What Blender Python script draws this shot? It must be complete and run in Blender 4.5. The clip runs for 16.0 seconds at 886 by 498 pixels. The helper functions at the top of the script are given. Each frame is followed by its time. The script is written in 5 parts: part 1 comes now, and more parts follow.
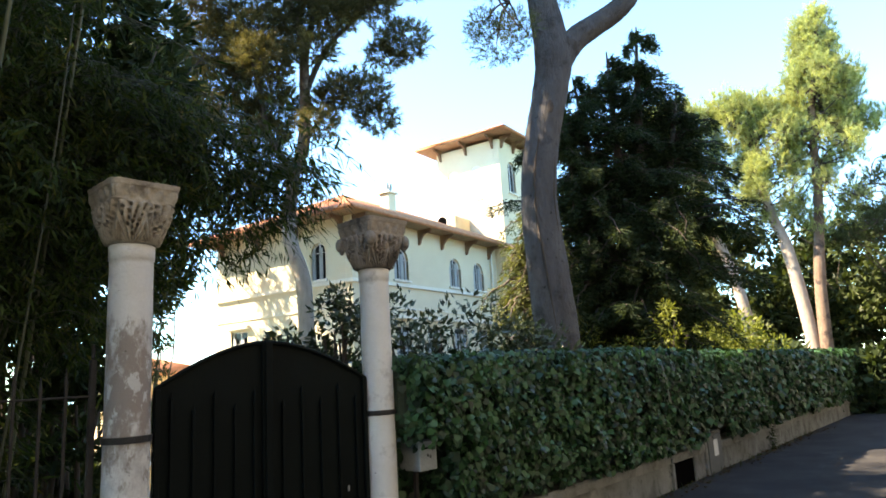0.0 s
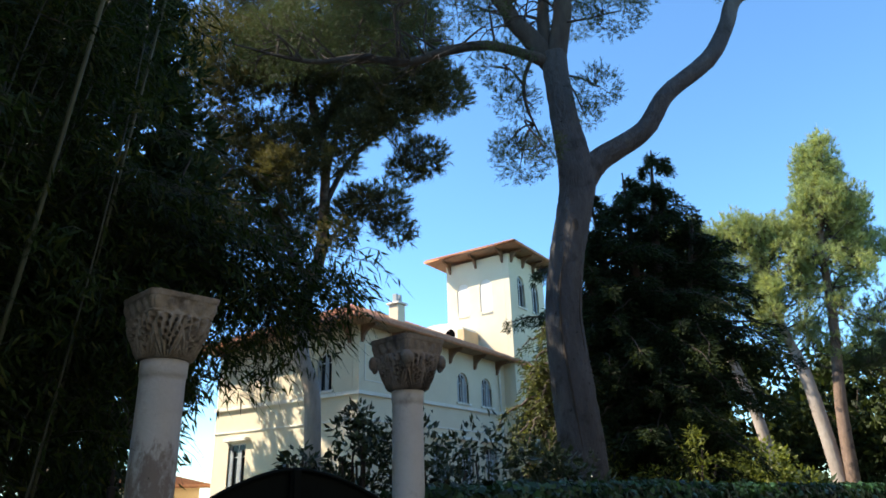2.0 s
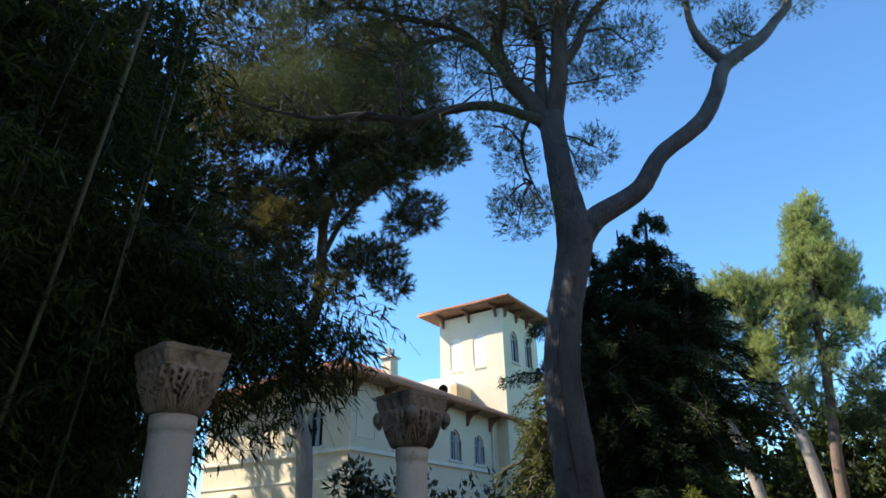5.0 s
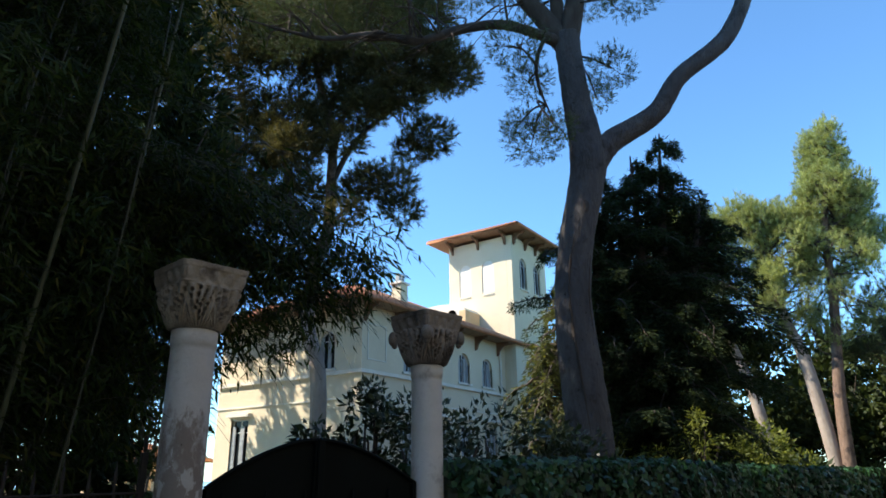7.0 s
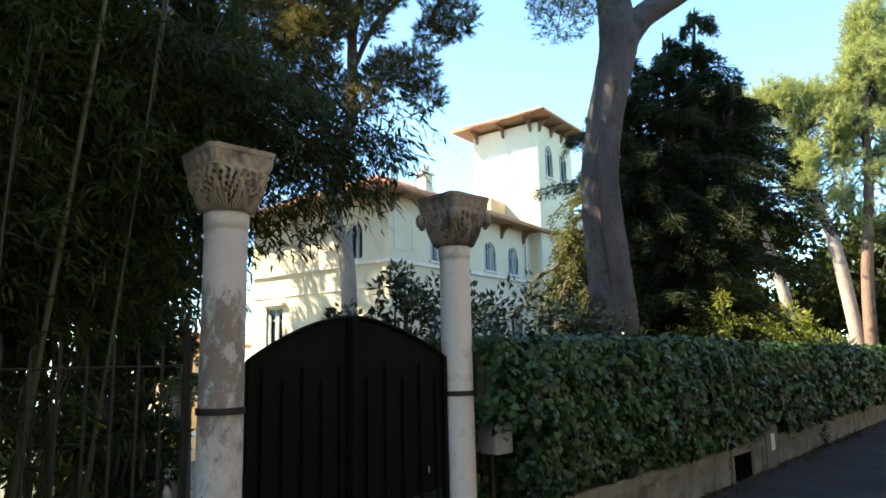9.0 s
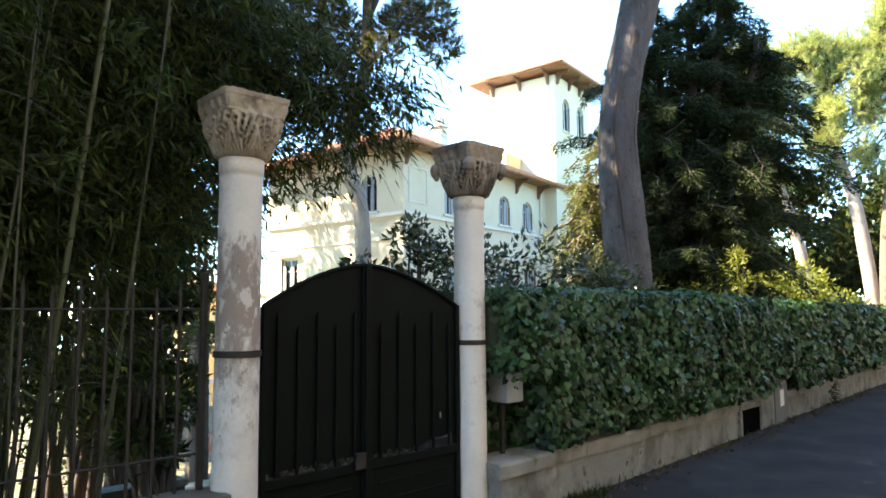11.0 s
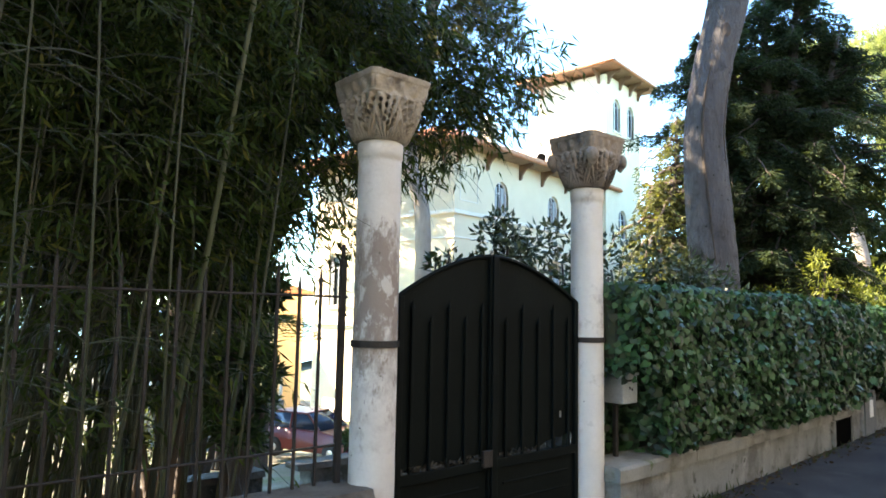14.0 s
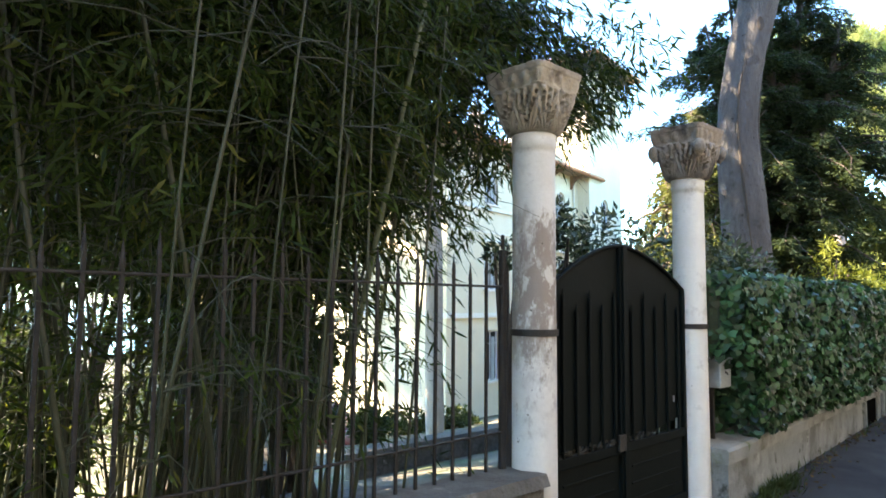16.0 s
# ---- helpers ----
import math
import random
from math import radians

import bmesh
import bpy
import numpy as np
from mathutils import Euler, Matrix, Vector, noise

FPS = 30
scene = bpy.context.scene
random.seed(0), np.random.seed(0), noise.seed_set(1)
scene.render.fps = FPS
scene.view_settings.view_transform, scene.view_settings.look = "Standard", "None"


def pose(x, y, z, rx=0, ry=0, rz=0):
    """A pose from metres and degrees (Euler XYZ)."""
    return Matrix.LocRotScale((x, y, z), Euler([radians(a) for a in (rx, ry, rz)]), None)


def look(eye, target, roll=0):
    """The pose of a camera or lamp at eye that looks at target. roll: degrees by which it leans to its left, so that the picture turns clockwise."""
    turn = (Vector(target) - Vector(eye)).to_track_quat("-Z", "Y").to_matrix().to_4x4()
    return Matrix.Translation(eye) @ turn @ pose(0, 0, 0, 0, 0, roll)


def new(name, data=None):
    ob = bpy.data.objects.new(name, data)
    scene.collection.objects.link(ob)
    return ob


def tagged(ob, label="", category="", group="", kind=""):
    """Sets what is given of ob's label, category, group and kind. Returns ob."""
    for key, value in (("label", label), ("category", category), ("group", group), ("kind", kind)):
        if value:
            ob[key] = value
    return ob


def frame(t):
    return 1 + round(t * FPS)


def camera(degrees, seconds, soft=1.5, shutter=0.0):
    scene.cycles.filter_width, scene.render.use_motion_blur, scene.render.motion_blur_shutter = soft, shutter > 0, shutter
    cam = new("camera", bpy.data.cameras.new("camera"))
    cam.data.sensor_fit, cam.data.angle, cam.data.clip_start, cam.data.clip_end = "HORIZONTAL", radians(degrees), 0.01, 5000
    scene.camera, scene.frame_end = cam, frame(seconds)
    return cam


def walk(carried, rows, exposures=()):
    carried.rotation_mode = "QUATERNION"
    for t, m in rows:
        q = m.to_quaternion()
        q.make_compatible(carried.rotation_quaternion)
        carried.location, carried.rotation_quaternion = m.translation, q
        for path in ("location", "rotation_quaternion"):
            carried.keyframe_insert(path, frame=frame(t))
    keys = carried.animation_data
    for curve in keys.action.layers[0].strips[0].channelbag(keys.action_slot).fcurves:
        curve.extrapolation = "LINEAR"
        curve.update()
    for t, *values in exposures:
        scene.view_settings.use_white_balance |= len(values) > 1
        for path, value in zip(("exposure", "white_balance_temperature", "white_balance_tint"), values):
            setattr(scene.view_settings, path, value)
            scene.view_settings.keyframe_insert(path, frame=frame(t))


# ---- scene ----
cam = camera(67.2, 16.0, soft=1.7)
PATH = [
    (0, (-0.079, 0.094, 1.765), (-0.034, 2.059, 2.136), -3.4),
    (0.5, (-0.127, 0.186, 1.796), (-0.09, 2.121, 2.301), -3.3),
    (1, (-0.224, 0.261, 1.836), (-0.19, 2.168, 2.439), -2.3),
    (1.5, (-0.285, 0.307, 1.873), (-0.249, 2.201, 2.514), -1.4),
    (2, (-0.397, 0.295, 1.899), (-0.35, 2.171, 2.59), -1.7),
    (2.5, (-0.469, 0.234, 1.916), (-0.413, 2.09, 2.659), -1.6),
    (3, (-0.486, 0.184, 1.925), (-0.427, 2.014, 2.729), -1.7),
    (3.5, (-0.484, 0.176, 1.9), (-0.424, 1.984, 2.752), -2.2),
    (6, (-0.555, 0.232, 1.887), (-0.478, 2.069, 2.674), -0.7),
    (6.5, (-0.559, 0.242, 1.862), (-0.493, 2.112, 2.567), -0.7),
    (7, (-0.584, 0.266, 1.849), (-0.537, 2.16, 2.488), -0.8),
    (7.5, (-0.6, 0.275, 1.823), (-0.575, 2.197, 2.375), -1.1),
    (8, (-0.6, 0.28, 1.797), (-0.602, 2.23, 2.24), -1.6),
    (8.5, (-0.599, 0.284, 1.779), (-0.618, 2.249, 2.154), -1.4),
    (9, (-0.598, 0.286, 1.768), (-0.631, 2.259, 2.093), -1.3),
    (9.5, (-0.594, 0.286, 1.755), (-0.639, 2.265, 2.036), -1.0),
    (12, (-0.61, 0.283, 1.726), (-0.708, 2.274, 1.89), -0.1),
    (12.5, (-0.653, 0.279, 1.722), (-0.767, 2.27, 1.882), -0.0),
    (13, (-0.756, 0.319, 1.686), (-0.902, 2.307, 1.843), 0.1),
    (13.5, (-0.994, 0.441, 1.671), (-1.162, 2.429, 1.819), 0.2),
    (14, (-1.321, 0.427, 1.673), (-1.499, 2.41, 1.864), 1.1),
    (14.5, (-1.641, 0.343, 1.674), (-1.819, 2.326, 1.868), 0.6),
    (15, (-1.97, 0.399, 1.632), (-2.141, 2.384, 1.816), 0.8),
    (15.5, (-2.276, 0.438, 1.653), (-2.42, 2.426, 1.822), 0.9),
    (16, (-2.566, 0.281, 1.656), (-2.636, 2.273, 1.817), 0.5),
]
EXPOSURES = [(0, 2.55, 8900, 15), (1.0, 1.65, 8000, 14), (2.0, 1.2, 7200, 13), (3.5, 1.05, 6900, 13), (6.5, 0.98, 6900, 13), (8.0, 1.5, 7800, 14), (9.5, 2.5, 8700, 15), (12.0, 3.1, 8700, 16), (13.5, 3.2, 8600, 16), (14.5, 3.4, 8500, 16), (16.0, 3.55, 8500, 16)]
walk(cam, [(t, look(eye, target, roll)) for t, eye, target, roll in PATH], EXPOSURES)

# ---- world, sun ----
SUN_LEFT, SUN_UP = 87.0, 44.0
world = bpy.data.worlds.new("sky")
scene.world = world
world.use_nodes = True
sky = world.node_tree.nodes.new("ShaderNodeTexSky")
sky.sky_type, sky.sun_disc = "NISHITA", False
sky.sun_elevation, sky.sun_rotation = radians(SUN_UP), radians(-SUN_LEFT)
sky.air_density, sky.dust_density, sky.ozone_density = 1.0, 0.0, 5.0
back = world.node_tree.nodes["Background"]
back.inputs["Strength"].default_value = 0.15
tint = world.node_tree.nodes.new("ShaderNodeMix")
tint.data_type, tint.blend_type = "RGBA", "MULTIPLY"
tint.inputs[0].default_value, tint.inputs[7].default_value = 1.0, (0.66, 1.0, 1.13, 1)
world.node_tree.links.new(sky.outputs[0], tint.inputs[6])
world.node_tree.links.new(tint.outputs[2], back.inputs[0])
SUN_DIR = Vector((-math.sin(radians(SUN_LEFT)) * math.cos(radians(SUN_UP)), math.cos(radians(SUN_LEFT)) * math.cos(radians(SUN_UP)), math.sin(radians(SUN_UP))))
sun = new("sun", bpy.data.lights.new("sun", "SUN"))
sun.data.energy, sun.data.angle, sun.data.color = 5.0, radians(0.5), (1.0, 0.93, 0.82)
sun.matrix_world = look(SUN_DIR * 60, (0, 0, 0))


# ---- materials ----
def ramp(nt, source, stops):
    node = nt.nodes.new("ShaderNodeValToRGB")
    while len(node.color_ramp.elements) < len(stops):
        node.color_ramp.elements.new(0.5)
    for e, (p, c) in zip(node.color_ramp.elements, stops):
        e.position, e.color = p, (*c, 1)
    nt.links.new(source, node.inputs[0])
    return node.outputs[0]


def noise_tex(nt, scale, detail=5.0, rough=0.6, stretch=(1, 1, 1)):
    co = nt.nodes.new("ShaderNodeTexCoord")
    mp = nt.nodes.new("ShaderNodeMapping")
    mp.inputs["Scale"].default_value = stretch
    n = nt.nodes.new("ShaderNodeTexNoise")
    n.inputs["Scale"].default_value, n.inputs["Detail"].default_value, n.inputs["Roughness"].default_value = scale, detail, rough
    nt.links.new(co.outputs["Object"], mp.inputs[0])
    nt.links.new(mp.outputs[0], n.inputs["Vector"])
    return n.outputs[0]


def mixed(nt, fac, a, b, mode="MIX"):
    m = nt.nodes.new("ShaderNodeMix")
    m.data_type, m.blend_type = "RGBA", mode
    for value, socket in ((fac, m.inputs[0]), (a, m.inputs[6]), (b, m.inputs[7])):
        if isinstance(value, (int, float)):
            socket.default_value = value
        elif isinstance(value, tuple):
            socket.default_value = (*value, 1)
        else:
            nt.links.new(value, socket)
    return m.outputs[2]


def surface(name, stops, scale=6.0, rough=0.8, metal=0.0, bump=0.3, fine=60.0, stretch=(1, 1, 1), patch=None, bump_size=0.02, grain_depth=0.2):
    """A worn surface: colour by coarse noise, fine grain over it, relief, and optional patches (colour, scale, low, high)."""
    m = bpy.data.materials.new(name)
    m.use_nodes = True
    nt = m.node_tree
    b = nt.nodes["Principled BSDF"]
    colour = ramp(nt, noise_tex(nt, scale, stretch=stretch), stops)
    grain = noise_tex(nt, fine, 4.0, 0.7, stretch)
    colour = mixed(nt, 1.0, colour, ramp(nt, grain, [(0.25, (1 - grain_depth,) * 3), (0.75, (1 + grain_depth * 0.6,) * 3)]), "MULTIPLY")
    for c, s, lo, hi in patch or ():
        colour = mixed(nt, ramp(nt, noise_tex(nt, s, 6.0, 0.65), [(lo, (0, 0, 0)), (hi, (1, 1, 1))]), colour, c)
    nt.links.new(colour, b.inputs["Base Color"])
    b.inputs["Roughness"].default_value, b.inputs["Metallic"].default_value = rough, metal
    if bump:
        bp = nt.nodes.new("ShaderNodeBump")
        bp.inputs["Strength"].default_value, bp.inputs["Distance"].default_value = bump, bump_size
        nt.links.new(grain, bp.inputs["Height"])
        nt.links.new(bp.outputs[0], b.inputs["Normal"])
    return m


def leaf_mat(name, dark, light, rough=0.5, through_light=0.35, spec=0.35, tint=None):
    """Leaves: each island its own shade, some light passing through."""
    m = bpy.data.materials.new(name)
    m.use_nodes = True
    nt = m.node_tree
    b = nt.nodes["Principled BSDF"]
    geo = nt.nodes.new("ShaderNodeNewGeometry")
    stops = [(0.0, dark), (0.85, light)] + ([(1.0, tint)] if tint else [])
    colour = ramp(nt, geo.outputs["Random Per Island"], stops)
    colour = mixed(nt, 1.0, colour, ramp(nt, noise_tex(nt, 0.9, 3.0), [(0.3, (0.7, 0.72, 0.7)), (0.7, (1.2, 1.15, 1.05))]), "MULTIPLY")
    nt.links.new(colour, b.inputs["Base Color"])
    b.inputs["Roughness"].default_value, b.inputs["Specular IOR Level"].default_value = rough, spec
    tr = nt.nodes.new("ShaderNodeBsdfTranslucent")
    nt.links.new(mixed(nt, 1.0, colour, (1.25, 1.2, 0.6), "MULTIPLY"), tr.inputs[0])
    mx = nt.nodes.new("ShaderNodeMixShader")
    mx.inputs[0].default_value = through_light
    nt.links.new(b.outputs[0], mx.inputs[1])
    nt.links.new(tr.outputs[0], mx.inputs[2])
    nt.links.new(mx.outputs[0], nt.nodes["Material Output"].inputs[0])
    return m


def plain(name, colour, rough=0.5, metal=0.0, trans=0.0):
    return_mat = surface(name, [(0.3, tuple(c * 0.85 for c in colour)), (0.7, colour)], 4.0, rough, metal, 0.1, 40.0)
    return_mat.node_tree.nodes["Principled BSDF"].inputs["Transmission Weight"].default_value = trans
    return return_mat




def stained_marble():
    """White marble with a brown-grey stain round the middle of the shaft, scattered blotches and small dark pits."""
    m = surface("stained_marble", [(0.3, (0.50, 0.485, 0.465)), (0.7, (0.61, 0.60, 0.58))], 3.0, 0.7, 0, 0.25, 30.0, patch=[((0.40, 0.385, 0.37), 4.0, 0.52, 0.66)], grain_depth=0.06)
    nt = m.node_tree
    b = nt.nodes["Principled BSDF"]
    colour = b.inputs["Base Color"].links[0].from_socket
    xyz = nt.nodes.new("ShaderNodeSeparateXYZ")
    nt.links.new(nt.nodes.new("ShaderNodeTexCoord").outputs["Object"], xyz.inputs[0])
    third = nt.nodes.new("ShaderNodeMath")
    third.operation, third.inputs[1].default_value = "DIVIDE", 3.0
    nt.links.new(xyz.outputs[2], third.inputs[0])
    band = ramp(nt, third.outputs[0], [(0.0, (0.5,) * 3), (0.16, (0.32,) * 3), (0.40, (0.475,) * 3), (0.49, (0.56,) * 3), (0.60, (0.64,) * 3), (0.74, (0.52,) * 3), (0.80, (0.22,) * 3), (1.0, (0.2,) * 3)])
    for spot, tone, lo, hi in ((5.5, (0.27, 0.235, 0.215), 0.495, 0.545), (7.5, (0.19, 0.145, 0.12), 0.515, 0.545), (14.0, (0.56, 0.55, 0.53), 0.585, 0.60)):
        add = nt.nodes.new("ShaderNodeMix")
        add.data_type, add.inputs[0].default_value = "FLOAT", 0.5
        nt.links.new(noise_tex(nt, spot, 11.0, 0.74, (1.2, 1.2, 0.6)), add.inputs[2])
        nt.links.new(band, add.inputs[3])
        colour = mixed(nt, ramp(nt, add.outputs[0], [(lo, (0, 0, 0)), (hi, (0.72, 0.72, 0.72))]), colour, tone)
    colour = mixed(nt, ramp(nt, noise_tex(nt, 15.0, 6.0, 0.66, (1, 1, 0.8)), [(0.67, (0, 0, 0)), (0.69, (1, 1, 1))]), colour, (0.05, 0.042, 0.038))
    nt.links.new(colour, b.inputs["Base Color"])
    return m


MARBLE = stained_marble()
MARBLE_CLEAN = surface("white_marble", [(0.3, (0.53, 0.515, 0.49)), (0.7, (0.63, 0.615, 0.59))], 3.0, 0.7, 0, 0.2, 30.0,
                       patch=[((0.40, 0.38, 0.36), 3.0, 0.57, 0.66), ((0.25, 0.18, 0.14), 4.3, 0.68, 0.71), ((0.06, 0.05, 0.045), 12.0, 0.72, 0.735)], grain_depth=0.05)
CARVED = surface("carved_stone", [(0.3, (0.27, 0.225, 0.17)), (0.7, (0.40, 0.355, 0.295))], 7.0, 0.9, 0, 0.4, 60.0,
                 patch=[((0.12, 0.10, 0.085), 6.0, 0.54, 0.68), ((0.27, 0.16, 0.075), 5.0, 0.62, 0.72)])
CARVED_DARK = surface("sooty_carved_stone", [(0.3, (0.20, 0.165, 0.135)), (0.7, (0.32, 0.27, 0.225))], 7.0, 0.9, 0, 0.4, 60.0,
                      patch=[((0.07, 0.062, 0.056), 3.5, 0.48, 0.62)])
GATE = surface("black_green_paint", [(0.3, (0.0020, 0.0036, 0.0034)), (0.7, (0.0034, 0.0060, 0.0054))], 3.0, 0.65, 0, 0.12, 30.0, patch=[((0.012, 0.011, 0.010), 14.0, 0.68, 0.74)])
IRON = surface("dark_iron", [(0.3, (0.015, 0.014, 0.014)), (0.7, (0.035, 0.03, 0.028))], 12.0, 0.6, 0.4, 0.3, 90.0)
CONCRETE = surface("stained_render", [(0.3, (0.150, 0.156, 0.146)), (0.7, (0.25, 0.256, 0.242))], 2.2, 0.9, 0, 0.8, 40.0,
                   patch=[((0.10, 0.098, 0.088), 1.7, 0.48, 0.62), ((0.36, 0.355, 0.335), 2.3, 0.62, 0.72), ((0.045, 0.046, 0.036), 4.6, 0.60, 0.68)])
RUBBLE = surface("weathered_rough_stone", [(0.3, (0.07, 0.064, 0.056)), (0.7, (0.15, 0.14, 0.125))], 4.0, 0.95, 0, 1.0, 16.0, patch=[((0.045, 0.045, 0.036), 3.0, 0.48, 0.6), ((0.27, 0.255, 0.23), 6.0, 0.62, 0.70)], bump_size=0.05)
COPING = surface("coping_stone", [(0.3, (0.16, 0.16, 0.146)), (0.7, (0.28, 0.28, 0.258))], 3.0, 0.9, 0, 0.6, 50.0, patch=[((0.12, 0.115, 0.095), 2.5, 0.52, 0.66), ((0.09, 0.11, 0.05), 3.7, 0.62, 0.72), ((0.5, 0.48, 0.45), 2.9, 0.66, 0.74)])
COPING_BROWN = surface("mossy_brown_coping", [(0.3, (0.06, 0.053, 0.045)), (0.7, (0.13, 0.118, 0.102))], 5.0, 0.95, 0, 1.0, 22.0, patch=[((0.06, 0.06, 0.042), 2.5, 0.50, 0.66), ((0.20, 0.185, 0.165), 5.4, 0.64, 0.74)])
ASPHALT = surface("asphalt", [(0.3, (0.021, 0.021, 0.022)), (0.7, (0.042, 0.041, 0.041))], 1.3, 0.9, 0, 0.6, 120.0, patch=[((0.02, 0.02, 0.022), 0.7, 0.52, 0.60), ((0.055, 0.052, 0.05), 2.6, 0.60, 0.70)], bump_size=0.01)
ASPHALT.node_tree.nodes["Principled BSDF"].inputs["Specular IOR Level"].default_value = 0.15
SOIL = surface("garden_soil", [(0.3, (0.085, 0.075, 0.05)), (0.7, (0.17, 0.152, 0.115))], 0.7, 0.95, 0, 0.6, 30.0, patch=[((0.07, 0.09, 0.035), 0.6, 0.45, 0.6)])
GRAVEL = surface("grey_gravel", [(0.3, (0.085, 0.08, 0.072)), (0.7, (0.17, 0.158, 0.14))], 1.6, 0.95, 0, 0.8, 60.0, patch=[((0.05, 0.046, 0.04), 2.2, 0.5, 0.62), ((0.3, 0.28, 0.25), 3.1, 0.64, 0.70)])
STUCCO = surface("cream_stucco", [(0.3, (0.70, 0.60, 0.42)), (0.7, (0.78, 0.69, 0.50))], 0.5, 0.9, 0, 0.25, 25.0, patch=[((0.6, 0.54, 0.42), 0.8, 0.62, 0.75)])
TRIM = surface("pale_moulding", [(0.3, (0.76, 0.72, 0.6)), (0.7, (0.84, 0.8, 0.7))], 2.0, 0.85, 0, 0.2, 30.0)
OCHRE = surface("ochre_render", [(0.3, (0.68, 0.47, 0.25)), (0.7, (0.78, 0.57, 0.33))], 0.8, 0.9, 0, 0.2, 25.0)
TILE = surface("terracotta_tile", [(0.3, (0.42, 0.17, 0.09)), (0.7, (0.60, 0.28, 0.15))], 3.0, 0.85, 0, 0.3, 25.0)
WOOD = surface("brown_eaves_wood", [(0.3, (0.16, 0.085, 0.05)), (0.7, (0.26, 0.15, 0.09))], 3.0, 0.8, 0, 0.3, 20.0)
SOFFIT = surface("pale_eaves_boards", [(0.3, (0.25, 0.155, 0.10)), (0.7, (0.36, 0.235, 0.155))], 3.0, 0.8, 0, 0.2, 20.0)
LITTER_GREY = leaf_mat("grey_dead_leaf", (0.02, 0.02, 0.018), (0.065, 0.062, 0.056), 0.8, 0.05, 0.1)
LITTER = leaf_mat("dry_leaf", (0.035, 0.025, 0.015), (0.10, 0.07, 0.042), 0.7, 0.1, 0.1)
SHUTTER = surface("grey_shutter_paint", [(0.3, (0.30, 0.33, 0.33)), (0.7, (0.38, 0.41, 0.41))], 3.0, 0.7, 0, 0.2, 25.0)
GLASS = plain("dark_window_glass", (0.03, 0.032, 0.034), 0.08)
BARK_GREY = surface("grey_pine_bark", [(0.3, (0.07, 0.064, 0.063)), (0.7, (0.135, 0.127, 0.124))], 3.0, 0.95, 0, 1.0, 22.0, (1, 1, 0.3), patch=[((0.05, 0.042, 0.04), 2.2, 0.56, 0.68), ((0.02, 0.018, 0.018), 11.0, 0.64, 0.68)], bump_size=0.08)
BARK_PALE = surface("pale_bark", [(0.3, (0.26, 0.215, 0.18)), (0.7, (0.44, 0.385, 0.33))], 2.0, 0.95, 0, 0.8, 12.0, (1, 1, 0.3), patch=[((0.2, 0.15, 0.12), 1.6, 0.58, 0.7)], bump_size=0.05)
BARK_DARK = surface("brown_bark", [(0.3, (0.045, 0.034, 0.028)), (0.7, (0.10, 0.078, 0.063))], 3.0, 0.95, 0, 0.8, 14.0, (1, 1, 0.3), bump_size=0.04)
BARK_RED = surface("reddish_pine_bark", [(0.3, (0.13, 0.085, 0.06)), (0.7, (0.24, 0.165, 0.12))], 3.0, 0.95, 0, 0.9, 12.0, (1, 1, 0.3), patch=[((0.06, 0.045, 0.04), 2.4, 0.54, 0.64)], bump_size=0.05)
CULM = surface("bamboo_culm", [(0.3, (0.014, 0.02, 0.010)), (0.7, (0.045, 0.052, 0.026))], 2.0, 0.5, 0, 0.15, 30.0, (1, 1, 0.2), patch=[((0.12, 0.08, 0.045), 1.1, 0.60, 0.7)])
CULM_PALE = surface("pale_bamboo_culm", [(0.3, (0.055, 0.07, 0.036)), (0.7, (0.10, 0.115, 0.062))], 2.0, 0.5, 0, 0.15, 30.0, (1, 1, 0.2))
BAMBOO = leaf_mat("bamboo_leaf", (0.012, 0.026, 0.009), (0.052, 0.088, 0.024), 0.55, 0.38, 0.15, (0.11, 0.115, 0.035))
IVY = leaf_mat("ivy_leaf", (0.005, 0.018, 0.008), (0.044, 0.122, 0.052), 0.4, 0.22, 0.36)
# near-black filler whose colour gives the shade inside the ivy
IVY_SHADE = surface("ivy_shade_filler", [(0.3, (0.012, 0.018, 0.008)), (0.7, (0.03, 0.04, 0.015))], 8.0, 0.95, 0, 0.5, 40.0)
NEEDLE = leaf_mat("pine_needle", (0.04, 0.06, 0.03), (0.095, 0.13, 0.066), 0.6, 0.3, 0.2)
NEEDLE_OLIVE = leaf_mat("olive_pine_needle", (0.05, 0.055, 0.025), (0.13, 0.125, 0.06), 0.6, 0.3, 0.2)
# paler needles: the sunshine on the lane pines is put into this colour
NEEDLE_SUNLIT = leaf_mat("sunlit_pine_needle", (0.165, 0.215, 0.10), (0.40, 0.47, 0.235), 0.6, 0.52, 0.2)
CEDAR = leaf_mat("dark_conifer_leaf", (0.012, 0.026, 0.013), (0.052, 0.078, 0.036), 0.6, 0.33, 0.15)
SHRUB = leaf_mat("glossy_shrub_leaf", (0.02, 0.035, 0.02), (0.06, 0.09, 0.04), 0.35, 0.2, 0.5)
CEDAR_PALE = leaf_mat("grey_green_conifer_leaf", (0.045, 0.06, 0.026), (0.125, 0.145, 0.062), 0.55, 0.4, 0.2, (0.2, 0.22, 0.06))
# yellow-green leaf with sunshine put into its colour
LIME = leaf_mat("sunlit_leaf", (0.08, 0.11, 0.025), (0.2, 0.24, 0.06), 0.5, 0.45, 0.3)
HEDGE_FAR = leaf_mat("far_shrub_leaf", (0.018, 0.032, 0.012), (0.06, 0.085, 0.03), 0.55, 0.3, 0.2)
